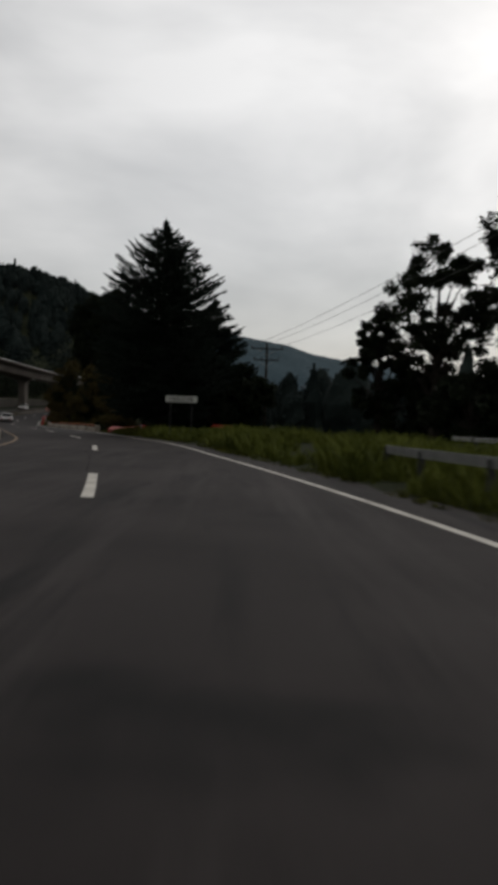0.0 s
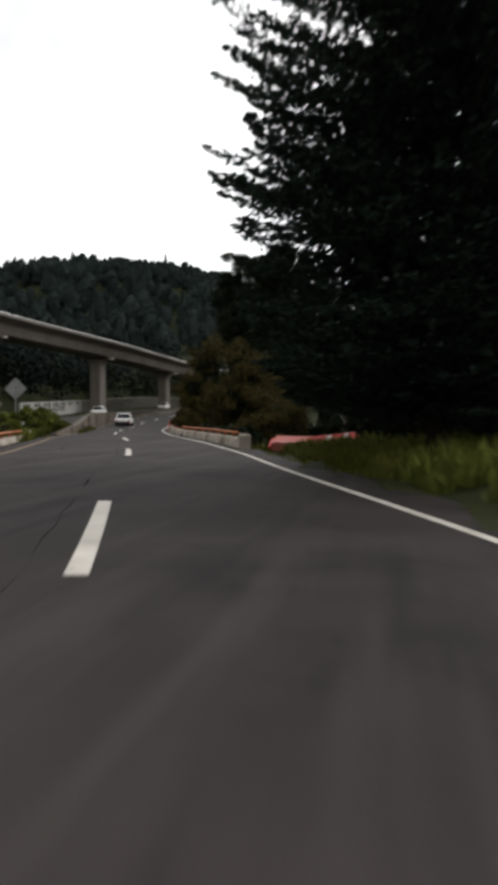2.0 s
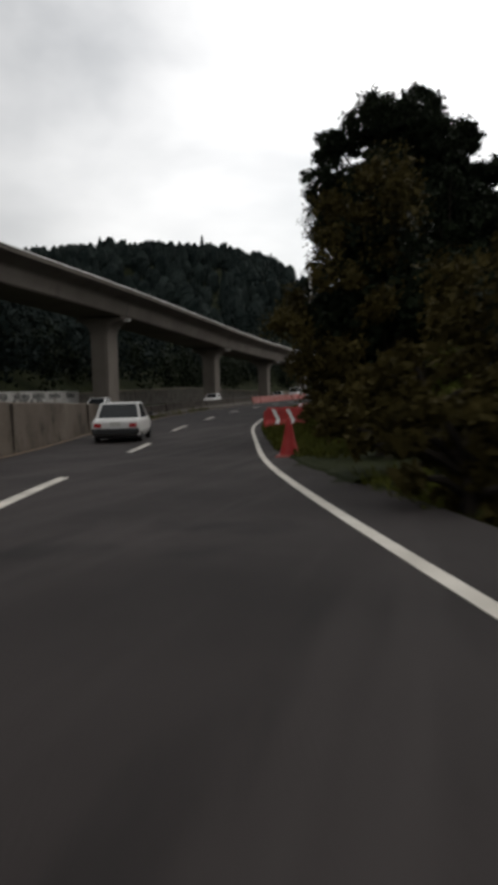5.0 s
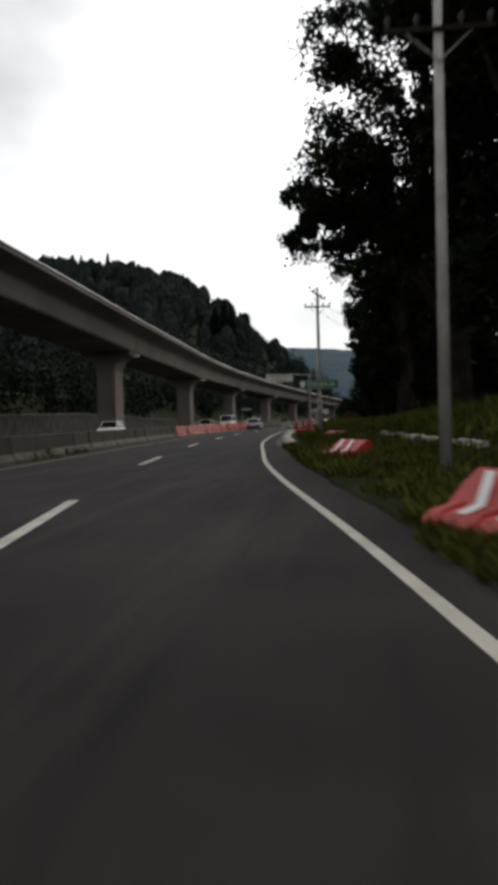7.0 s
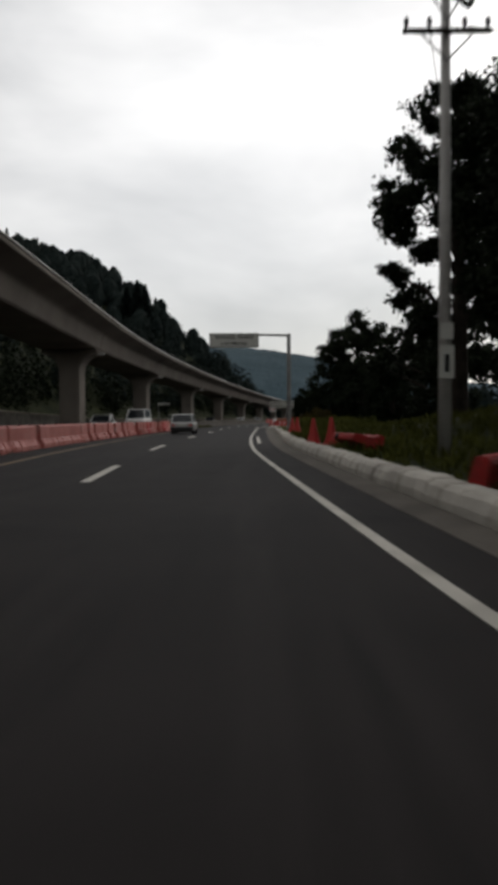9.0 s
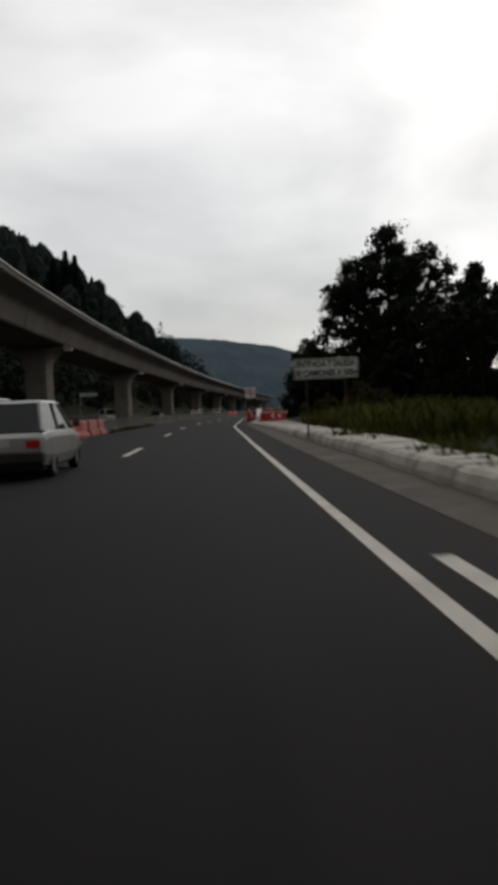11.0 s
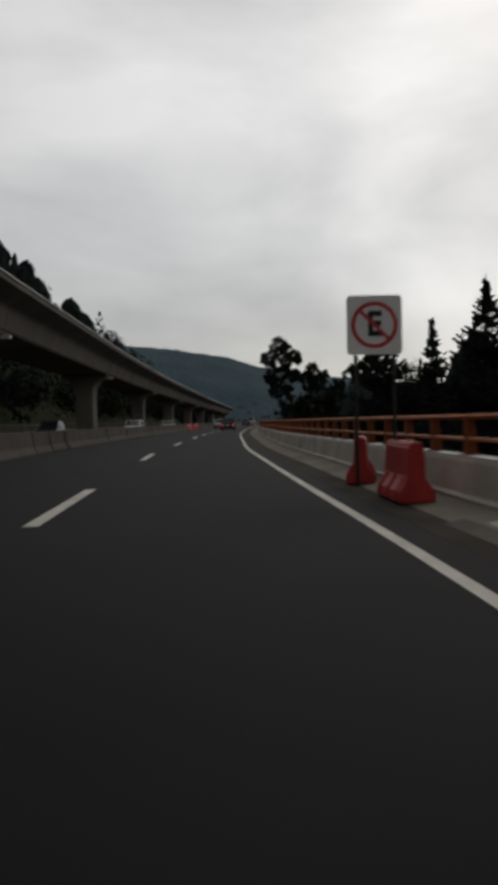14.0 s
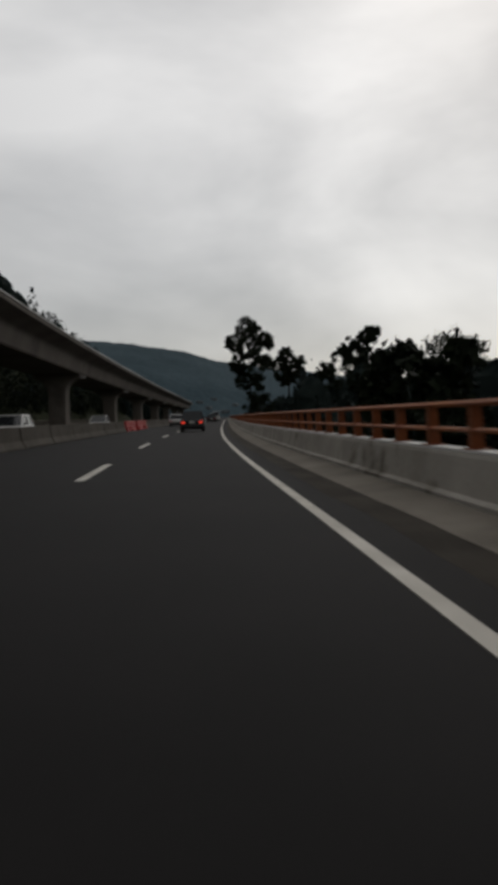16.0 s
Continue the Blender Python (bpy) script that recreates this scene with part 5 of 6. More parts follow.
def leafy(rng, centres, radii, count, size, squash=0.8, lobes=7, core=0.2, flat=False):
    """Clumps: a few broad leaves deep inside and tufts of small ones towards the outside."""
    k = len(centres)
    d = rng.normal(size=(k * lobes, 3))
    d /= np.linalg.norm(d, axis=1, keepdims=True)
    if flat:
        d[:, 2] = np.abs(d[:, 2])
    lobe = np.repeat(centres, lobes, 0) + d * (np.repeat(radii, lobes) * rng.uniform(0.45, 0.85, k * lobes))[:, None] * (1, 1, squash)
    per = max(2, int(count / lobes))
    spread = np.clip(rng.normal(size=(k * lobes * per, 3)), -1.5, 1.5)
    shell = np.repeat(lobe, per, 0) + spread * np.repeat(np.repeat(radii, lobes), per)[:, None] * 0.29 * (1, 1, squash)
    m = max(2, int(count * core))
    e = rng.normal(size=(k * m, 3))
    e /= np.linalg.norm(e, axis=1, keepdims=True)
    if flat:
        e[:, 2] = np.abs(e[:, 2])
    inner = np.repeat(centres, m, 0) + e * (np.cbrt(rng.uniform(0, 1, k * m)) * 0.72 * np.repeat(radii, m))[:, None] * (1, 1, squash)
    return np.concatenate([blades(rng, shell, size), blades(rng, inner, size * 2.3)])


def leaf_mesh(name, v, material):
    n = len(v) // 3
    me = bpy.data.meshes.new(name)
    me.vertices.add(3 * n)
    me.vertices.foreach_set("co", v.astype(np.float32).ravel())
    me.loops.add(3 * n)
    me.loops.foreach_set("vertex_index", np.arange(3 * n, dtype=np.int32))
    me.polygons.add(n)
    me.polygons.foreach_set("loop_start", np.arange(0, 3 * n, 3, dtype=np.int32))
    me.materials.append(material)
    me.update(calc_edges=True)
    return me


def quads_mesh(name, v, n, material):
    me = bpy.data.meshes.new(name)
    me.vertices.add(4 * n)
    me.vertices.foreach_set("co", v.astype(np.float32).ravel())
    me.loops.add(4 * n)
    me.loops.foreach_set("vertex_index", np.arange(4 * n, dtype=np.int32))
    me.polygons.add(n)
    me.polygons.foreach_set("loop_start", np.arange(0, 4 * n, 4, dtype=np.int32))
    me.materials.append(material)
    me.update(calc_edges=True)
    me.validate()
    return me


def broadleaf(x, y, h, spread, label, seed, material=None, base=None, low=0.3, clumps=46, count=120, size=0.24, lean=0.0, open_crown=0.0, dome=0.0, masses=0, limbs=()):
    """A tapered trunk, limbs that end in leafy clumps, and gaps between them."""
    rng = np.random.default_rng(seed)
    z0 = float(height(x, y)) if base is None else base + float(rise(y))
    t = thing("tree", pose(x, y, z0), label, "tree")
    top = h * 0.82
    trunk = Geo().tube([(0, 0, -0.4), (lean * 0.2, 0, h * 0.3), (lean * 0.6, 0.2, h * 0.6), (lean, 0.1, top)], [0.035 * h * 0.6 + 0.08, 0.026 * h * 0.6 + 0.05, 0.016 * h * 0.6 + 0.03, 0.03], 9)
    cs = []
    while len(cs) < clumps:
        p = rng.uniform(-1, 1, 3)
        q = (p[0] ** 2 + p[1] ** 2 + p[2] ** 2) ** 0.5
        if q > 1 or (q < 0.45 and rng.random() < 0.6):
            continue
        if dome and p[2] < -0.3 * dome and rng.random() < dome:
            continue
        wide = 1.0 - 0.35 * max(p[2], 0)
        cs.append((p[0] * spread * wide + lean, p[1] * spread * wide, h * (low + (1 - low) * (p[2] + 1) / 2) * 0.97))
    cs = np.array(cs)
    rad = rng.uniform(0.13, 0.26, clumps) * spread * (1 - 0.35 * open_crown)
    if masses:
        # Clumps gather into rounded masses with hollows between them.
        hub = cs[rng.permutation(clumps)[:masses]]
        near = hub[np.argmin(((cs[:, None] - hub[None]) ** 2).sum(-1), 1)]
        away = cs - near
        size_ = np.linalg.norm(away, axis=1, keepdims=True) + 1e-6
        cs = near + away / size_ * np.minimum(size_, spread * 0.30) * 0.9
        cs[:, 2] += 0.25 * spread * (0.4 - np.hypot(away[:, 0], away[:, 1]) / spread)
    for lx, ly, lz, lr in limbs:
        cs = np.concatenate([cs, np.array([lx, ly, lz]) + rng.normal(0, 0.5 * lr, (12, 3))])
        rad = np.concatenate([rad, rng.uniform(0.35, 0.6, 12) * lr])
        trunk.tube([(lean * 0.4, 0.1, lz - 3.2), (lx * 0.55, ly * 0.5, lz - 1.2), (lx, ly, lz)], [0.2, 0.12, 0.04], 6)
    for c in cs[:: max(1, clumps // 18)]:
        s = Vector((lean * 0.5, 0.1, float(c[2]) * rng.uniform(0.45, 0.7)))
        mid = s.lerp(Vector(c), 0.5) + Vector((0, 0, 0.06 * h * rng.uniform(0, 1)))
        trunk.tube([s, mid, Vector(c)], [0.014 * h * 0.5 + 0.03, 0.05, 0.02], 5)
    part("trunk", trunk, M_BARK, t)
    v = leafy(rng, cs, rad * 1.1, int(count * 1.36), size * 0.60, core=0.15)
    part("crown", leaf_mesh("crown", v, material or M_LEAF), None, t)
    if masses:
        # Fill of darker-coloured leaves that paints shade into the hollows of the crown.
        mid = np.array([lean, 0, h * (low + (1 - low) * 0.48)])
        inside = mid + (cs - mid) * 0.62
        part("inner_shade_leaves", leaf_mesh("inner_shade_leaves", leafy(rng, inside, rad * 1.25, 70, size * 1.1, core=0.3), M_LEAF), None, t, "inner leaves coloured dark as painted crown shade")
    return t


def cap_pine(x, y, h, label, seed, caps, size=0.16, base=None, puffs=(7, 0.20, 0.36, 165)):
    """A bare forked trunk that carries flat-bottomed domes of foliage; caps: across, along, height, radius, thickness."""
    rng = np.random.default_rng(seed)
    z0 = float(height(x, y)) if base is None else base + float(rise(y))
    t = thing("tree", pose(x, y, z0), label, "tree")
    trunk = Geo().tube([(0, 0, -0.4), (0.1, 0, h * 0.45), (-0.1, 0.1, h * 0.9)], [0.36, 0.26, 0.08], 9)
    rows = []
    for cx, cy, cz, r, thick in caps:
        root = Vector((0, 0, max(1.0, cz - 1.3 * r - 0.8 * thick)))
        foot = Vector((cx, cy, cz))
        trunk.tube([root, root.lerp(foot, 0.55) + Vector((0, 0, -0.1 * r)), foot], [0.17, 0.11, 0.06], 6)
        for a in np.linspace(0, 2 * math.pi, 7)[:-1] + rng.uniform(0, 1):
            tip = foot + Vector((0.7 * r * math.cos(a), 0.7 * r * math.sin(a), 0.2 * thick))
            trunk.tube([foot + Vector((0, 0, -0.3 * thick)), tip], [0.07, 0.025], 5)
        n = max(7, int(puffs[0] * r))
        a, q = rng.uniform(0, 2 * math.pi, n), np.sqrt(rng.uniform(0, 1, n))
        top = np.sqrt(np.clip(1 - q * q, 0.05, 1)) * thick * 1.5
        cc = np.stack([cx + q * r * 0.84 * np.cos(a), cy + q * r * 0.84 * np.sin(a), cz + top * rng.uniform(-0.45, 0.82, n)], 1)
        rows.append(leafy(rng, cc, rng.uniform(puffs[1], puffs[2], n) * r + 0.26, puffs[3], size * 0.9, 0.85, core=0.12))
    part("trunk", trunk, M_BARK, t)
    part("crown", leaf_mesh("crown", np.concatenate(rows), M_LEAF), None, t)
    return t


def conifer(x, y, h, spread, label, seed, base=None, bare=0.04, levels=46, material=None, lift=0.30, size=0.13, ragged=0.3, full=0.8, dense=52, bell=0.0):
    """A straight trunk with boughs that reach out and turn up at their feathery tips."""
    rng = np.random.default_rng(seed)
    z0 = float(height(x, y)) if base is None else base + float(rise(y))
    t = thing("conifer_tree", pose(x, y, z0), label, "tree")
    trunk = Geo().tube([(0, 0, -0.4), (0, 0, h * 0.5), (0, 0, h)], [0.022 * h, 0.013 * h, 0.02], 9)
    rows, inner = [], []
    for k in range(levels):
        f = (k + rng.uniform(0, 1)) / levels
        z = h * (bare + (0.97 - bare) * f)
        reach = (spread * ((1 - f**bell) if bell else (1 - f) ** full) * min(1.0, ((1 - f) / 0.12) ** 0.6) + 0.15) * (0.68 + 0.32 * min(1.0, f / 0.25))
        # Boughs come in uneven bunches, so that the outline has bays and spurs.
        lead = rng.uniform(0, 2 * math.pi)
        for a in lead + rng.uniform(0, 2 * math.pi, int(5 + 4 * (1 - f))):
            r = reach * (1 - ragged + 1.45 * ragged * (0.5 + 0.5 * noise.noise((2.2 * math.cos(a), 2.2 * math.sin(a), z * 0.55 + seed))) + rng.uniform(-0.06, 0.10))
            up = lift * (0.25 + 0.95 * f) * rng.uniform(0.5, 1.4)
            out = np.array([math.cos(a), math.sin(a), 0.0])
            side = np.array([-math.sin(a), math.cos(a), 0.0])
            n = max(10, int(dense * r))
            g = rng.uniform(0.06, 1, n) ** 0.8
            wide = 0.42 * r * (1 - g) ** 0.8 + 0.07
            lat = rng.normal(0, 0.55, n) * wide
            hang = -np.abs(rng.normal(0, 0.10, n)) * (1.2 - g) * min(r, 2.5)
            rise_z = (up * g * g - 0.10 * g * (1 - f)) * r
            c = np.array([0, 0, z]) + out * (g * r)[:, None] + side * lat[:, None] + np.array([0, 0, 1.0]) * (rise_z + hang)[:, None]
            way = out + side * (lat / (wide + 0.05))[:, None] * 0.5 + np.array([0, 0, 1.0]) * (up * 1.4 * g - 0.25)[:, None]
            way += rng.normal(0, 0.22, (n, 3))
            way /= np.linalg.norm(way, axis=1, keepdims=True)
            b = np.cross(way, rng.normal(size=(n, 3)))
            b /= np.linalg.norm(b, axis=1, keepdims=True)
            ln = size * rng.uniform(0.8, 1.7, (n, 1))
            rows.append(np.stack([c + way * ln, c - way * ln * 0.6 + b * ln * 0.42, c - way * ln * 0.6 - b * ln * 0.42], 1).reshape(-1, 3))
            m = max(3, int(2.2 * r))
            gi = rng.uniform(0.05, 0.62, m)
            inner.append(np.array([0, 0, z]) + out * (gi * r)[:, None] + side * rng.normal(0, 0.12 * r + 0.05, m)[:, None] + np.array([0, 0, 1.0]) * rng.normal(0, 0.1, m)[:, None])
            if rng.random() < 0.25:
                trunk.tube([(0, 0, z), tuple(np.array([0, 0, z]) + out * r * 0.5), tuple(np.array([0, 0, z + (up - 0.02) * r * 0.7]) + out * r * 0.88)], [0.05, 0.03, 0.012], 4)
    part("trunk", trunk, M_BARK, t)
    rows.append(blades(rng, np.concatenate(inner), max(size * 2.4, 0.22)))
    part("crown", leaf_mesh("crown", np.concatenate(rows), material or M_NEEDLE), None, t)
    return t


# First verge: the great conifer and its neighbours.
conifer(-6.6, 62.0, 15.1, 5.35, "great dark ragged conifer beside the highway", 1, bare=0.08, levels=84, size=0.074, bell=2.9, ragged=0.40, dense=80, lift=0.40)
conifer(-3.2, 68.5, 10.5, 3.6, "dark conifer behind the great one", 2, bare=0.06, levels=50, size=0.10, bell=2.3, ragged=0.3, dense=50)
broadleaf(-3.6, 77.5, 12.0, 4.0, "dense black-green tree behind the great conifer", 69, low=0.0, clumps=80, count=150, size=0.22)
broadleaf(-3.4, 64.5, 3.2, 2.0, "dark shrub under the great conifer", 50, low=0.0, clumps=50)
broadleaf(-1.0, 68.0, 5.0, 3.0, "dense dark tree by the side road", 3, low=0.0)
broadleaf(5.5, 74.0, 4.0, 3.2, "low dark tree by the side road", 4, low=0.0)
broadleaf(13.6, 66.0, 16.5, 4.3, "tall open-crowned eucalyptus with gaps to the sky", 5, low=0.30, clumps=95, count=130, size=0.2, open_crown=0.45)
broadleaf(18.5, 58.0, 21.0, 4.4, "tall open-crowned eucalyptus by the side road", 6, low=0.3, clumps=100, count=120, size=0.2, open_crown=0.4)
broadleaf(10.0, 70.0, 10.5, 2.6, "feathery dark tree below tall eucalyptus", 7, low=0.12, clumps=60, open_crown=0.3)
broadleaf(14.0, 71.0, 7.6, 4.2, "dense dark thicket under the eucalyptus", 64, low=0.0, clumps=70)
broadleaf(20.0, 64.0, 9.0, 4.6, "dense dark thicket under the eucalyptus", 65, low=0.0, clumps=70)
broadleaf(7.8, 78.0, 5.6, 3.4, "low dark tree by the side road", 66, low=0.0, clumps=60)
broadleaf(17.0, 50.0, 6.5, 4.0, "dark thicket by the guardrail", 8, low=0.0)
broadleaf(12.5, 52.0, 4.8, 3.4, "dark thicket by the guardrail", 9, low=0.0)
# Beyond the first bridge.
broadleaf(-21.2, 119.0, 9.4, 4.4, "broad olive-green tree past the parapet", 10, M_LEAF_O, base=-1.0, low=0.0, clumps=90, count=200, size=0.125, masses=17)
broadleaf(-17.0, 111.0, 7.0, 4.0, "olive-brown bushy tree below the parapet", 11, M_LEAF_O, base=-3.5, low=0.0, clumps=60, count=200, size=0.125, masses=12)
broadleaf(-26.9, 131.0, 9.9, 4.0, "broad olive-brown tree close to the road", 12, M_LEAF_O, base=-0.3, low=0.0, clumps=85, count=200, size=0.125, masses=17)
broadleaf(-10.8, 112.0, 12.0, 4.2, "tall dark bushy tree in the valley", 13, base=-4.5, low=0.0, clumps=80, count=130, size=0.26)
broadleaf(-6.0, 98.0, 11.0, 4.0, "dark bushy tree in the valley", 67, base=-4.5, low=0.0, clumps=80, count=130, size=0.26)
broadleaf(-6.4, 81.5, 10.4, 4.2, "dense black-green tree behind the verge", 68, base=-2.2, low=0.0, clumps=90, count=170, size=0.2)
cap_pine(-28.9, 168.0, 22.5, "tall dark dome-topped pine", 14, [(0.4, 0, 20.9, 3.3, 2.5), (-3.4, 0.5, 19.4, 2.0, 1.8), (3.4, -0.4, 19.0, 2.2, 1.9), (-4.4, 1.0, 16.6, 2.2, 2.4), (0.3, -1.0, 16.2, 2.8, 2.2), (3.6, 0.8, 15.2, 2.6, 2.3), (-2.6, 0.2, 12.8, 3.0, 2.6), (2.4, 0.3, 11.4, 3.4, 3.0)], puffs=(11, 0.19, 0.31, 125))
cap_pine(-21.6, 170.0, 19.5, "dark dome-topped pine among woods", 15, [(-1.0, 0, 18.6, 1.7, 1.6), (0.9, 0.4, 16.4, 1.8, 1.7), (-0.6, 0, 14.0, 2.6, 2.4), (0.8, -0.6, 11.0, 3.2, 3.0)])
cap_pine(-18.4, 168.0, 16.5, "slender pine with a round crown", 16, [(0, 0, 16.6, 1.7, 1.7), (1.4, 0.4, 13.8, 1.6, 1.5), (-0.4, 0, 11.6, 2.4, 2.2)])
cap_pine(-14.9, 168.0, 13.0, "slender pine with a round crown", 17, [(0, 0, 12.4, 1.9, 2.1), (1.6, 0.3, 10.2, 1.7, 1.6), (-0.8, 0, 8.6, 2.6, 2.4)])
broadleaf(-24.0, 160.0, 16.0, 4.6, "dense dark tree under the dome-topped pines", 55, low=0.0, clumps=66, count=120, size=0.32)
broadleaf(-18.0, 156.0, 14.2, 5.0, "dense dark tree under the dome-topped pines", 56, low=0.0, clumps=66, count=120, size=0.32)
broadleaf(-12.5, 150.0, 11.6, 5.2, "dark round-topped tree among woods", 57, low=0.0, clumps=66, count=120, size=0.32)
broadleaf(-6.0, 147.0, 9.4, 5.2, "dark round-topped tree among woods", 58, low=0.0, clumps=66, count=120, size=0.32)
# Grass bank with the tall eucalyptus.
broadleaf(-29.8, 180.0, 22.0, 5.1, "huge dark eucalyptus leaning over the bank", 18, low=0.34, clumps=155, count=210, size=0.160, lean=-2.0, open_crown=0.1, limbs=((-6.4, 0, 9.6, 1.4), (-5.2, 0.2, 9.2, 1.3)))
broadleaf(-27.0, 172.0, 25.0, 5.2, "huge dark eucalyptus on the grass bank", 19, low=0.0, clumps=120, count=130, size=0.33)
broadleaf(-25.0, 178.0, 27.0, 5.2, "tall dense dark eucalyptus behind its neighbours", 48, low=0.2, clumps=120, count=120, size=0.33)
broadleaf(-27.5, 187.0, 13.0, 4.4, "dense dark tree on the grass bank", 20, low=0.0, clumps=80, count=280, size=0.185)
broadleaf(-31.2, 194.0, 17.5, 5.0, "tall dark eucalyptus overhanging the verge", 51, low=0.42, clumps=95, count=260, size=0.154)
broadleaf(-31.5, 195.5, 9.5, 2.6, "dark bushy tree on the grass bank", 21, low=0.05, clumps=50, size=0.170, count=240)
broadleaf(-24.0, 158.0, 14.0, 4.5, "dense dark bushy tree on the bank", 22, low=0.0, clumps=70)
broadleaf(-24.0, 149.0, 8.0, 3.8, "green-brown bushy tree on the bank", 23, M_LEAF, low=0.0, clumps=60)
broadleaf(-26.0, 141.5, 4.2, 2.6, "green shrub on the bank", 24, M_WEED, low=0.0, clumps=40, size=0.16)
broadleaf(-31.0, 209.0, 12.5, 3.4, "dense dark tree behind the utility pole", 44, low=0.0, clumps=70, count=260, size=0.170)
broadleaf(-30.8, 205.5, 8.5, 3.4, "dark bushy tree behind the utility pole", 52, low=0.0, clumps=70, count=260, size=0.154)
broadleaf(-28.6, 200.0, 15.5, 3.6, "dense dark tree behind the green sign", 45, low=0.0, clumps=75, count=260, size=0.170)
broadleaf(-31.0, 222.5, 17.0, 4.2, "tall dark eucalyptus with hanging leaves", 25, low=0.12, clumps=85, count=260, size=0.170, open_crown=0.3)
broadleaf(-27.0, 214.0, 21.0, 4.4, "tall dark eucalyptus with hanging leaves", 26, low=0.05, clumps=80, count=130, size=0.24)
broadleaf(-29.2, 217.0, 15.0, 3.6, "dense dark eucalyptus among its neighbours", 46, low=0.0, clumps=80, count=130, size=0.22)
broadleaf(-27.2, 210.5, 14.0, 3.6, "dense dark tree among eucalyptus", 47, low=0.0, clumps=70, count=130, size=0.22)
broadleaf(-25.0, 204.0, 19.0, 4.8, "tall dense dark tree behind the verge", 27, low=0.0, clumps=80, count=130, size=0.26)
broadleaf(-28.6, 238.0, 8.6, 4.3, "dark bushy tree behind the verge", 28, low=0.0, clumps=60)
# Before the second bridge.
broadleaf(-27.0, 292.6, 17.3, 5.4, "broad round-crowned dark tree near the bridge", 29, base=-1.6, low=0.36, clumps=120, count=130, size=0.22, open_crown=0.35)
broadleaf(-30.4, 292.0, 9.6, 4.6, "low spreading skirt of dark branches near the bridge", 49, base=-1.6, low=0.0, clumps=80, count=130, size=0.22)
broadleaf(-25.0, 277.0, 7.0, 3.8, "dark bushy tree behind the kerb", 30, low=0.0, clumps=60)
broadleaf(-27.5, 283.5, 8.0, 3.6, "dark spreading tree behind the kerb", 31, low=0.05, clumps=60, open_crown=0.3)
broadleaf(-33.6, 288.0, 4.6, 2.2, "dark shrub by the bridge end", 32, low=0.0, clumps=36)
broadleaf(-23.0, 300.0, 12.5, 4.6, "tiered dark tree by the bridge", 33, base=-4.5, low=0.12, clumps=80, count=190, size=0.17, open_crown=0.3)
broadleaf(-27.2, 309.0, 8.8, 3.2, "dark tree below the bridge", 34, base=-4.5, low=0.0, clumps=80, count=200, size=0.15)
broadleaf(-20.0, 290.0, 15.0, 4.6, "tall dark tree by the bridge", 35, base=-3, low=0.0, clumps=80, count=130, size=0.26)
conifer(-27.2, 338.0, 12.7, 4.0, "dark ragged conifer below the bridge", 36, base=-5.4, levels=50, size=0.10, bell=1.5, ragged=0.55, dense=60, lift=0.4)
conifer(-22.3, 334.0, 14.6, 4.4, "tall dark conifer below the bridge", 53, base=-5.4, levels=50, size=0.10, bell=1.5, ragged=0.5, dense=60, lift=0.4)
conifer(-21.8, 345.0, 13.5, 3.4, "dark ragged conifer below the bridge", 37, base=-5.4, levels=44, size=0.11, full=0.9, ragged=0.5, dense=48)
conifer(-13.5, 358.0, 15.4, 3.6, "slender dark conifer below the bridge", 54, base=-5.4, levels=44, size=0.12, full=0.9, ragged=0.5, dense=44)
broadleaf(-28.5, 354.0, 9.0, 4.2, "dark rounded tree below the bridge", 38, base=-5.4, low=0.0, clumps=60)
broadleaf(-17.5, 335.0, 12.5, 4.6, "dark rounded tree below the bridge", 39, base=-5.4, low=0.0, clumps=60)
broadleaf(-10.0, 400.0, 9.4, 4.6, "dark round-headed tree below the bridge", 41, base=-5.4, low=0.0, clumps=60, count=150, size=0.22)
cap_pine(0.3, 420.0, 12.5, "broad dark dome-topped pine below the bridge", 59, [(0, 0, 10.9, 4.4, 3.4), (-2.6, 0.4, 9.6, 2.4, 2.0), (3.2, 0, 9.4, 3.0, 2.2), (0.4, 0, 7.4, 4.6, 3.0)], base=-5.4)
conifer(2.9, 424.0, 16.8, 1.9, "slender dark conifer tip among pines", 61, base=-5.4, levels=34, size=0.14, full=0.9, ragged=0.5, dense=30)
cap_pine(7.2, 480.0, 20.0, "flat-topped dark pine beyond the bridge", 40, [(2.7, 0, 20.2, 2.9, 1.7), (-1.0, 0.5, 18.0, 2.4, 1.9), (-2.9, 0, 16.3, 2.0, 1.8), (1.4, 0, 16.0, 2.6, 2.2), (4.6, 0.5, 17.2, 1.0, 0.8), (0, 0, 12.6, 4.4, 3.4)], base=-5.4, size=0.18, puffs=(11, 0.12, 0.24, 105))
cap_pine(12.8, 480.0, 13.5, "low domed dark pine beyond the bridge", 62, [(0, 0, 13.4, 2.4, 1.9), (0.6, 0, 10.2, 3.2, 2.4)], base=-5.4, size=0.2)
cap_pine(1.4, 478.0, 13.5, "low domed dark pine beyond the bridge", 63, [(0, 0, 13.4, 2.4, 2.0), (-0.6, 0, 10.4, 3.4, 2.6)], base=-5.4, size=0.2)
cap_pine(-1.3, 552.0, 29.5, "tall lone dome-topped pine far ahead", 42, [(0.0, 0, 28.0, 4.4, 3.6), (-3.6, 0, 24.6, 3.0, 2.6), (3.9, 0, 25.0, 3.2, 2.6), (0.2, 0.8, 22.6, 3.2, 2.4), (-3.2, 0, 19.4, 3.0, 2.4), (3.6, 0, 19.8, 3.4, 2.6), (0, 0, 15.0, 4.4, 3.4)], base=-5.0, size=0.21, puffs=(11, 0.12, 0.24, 105))
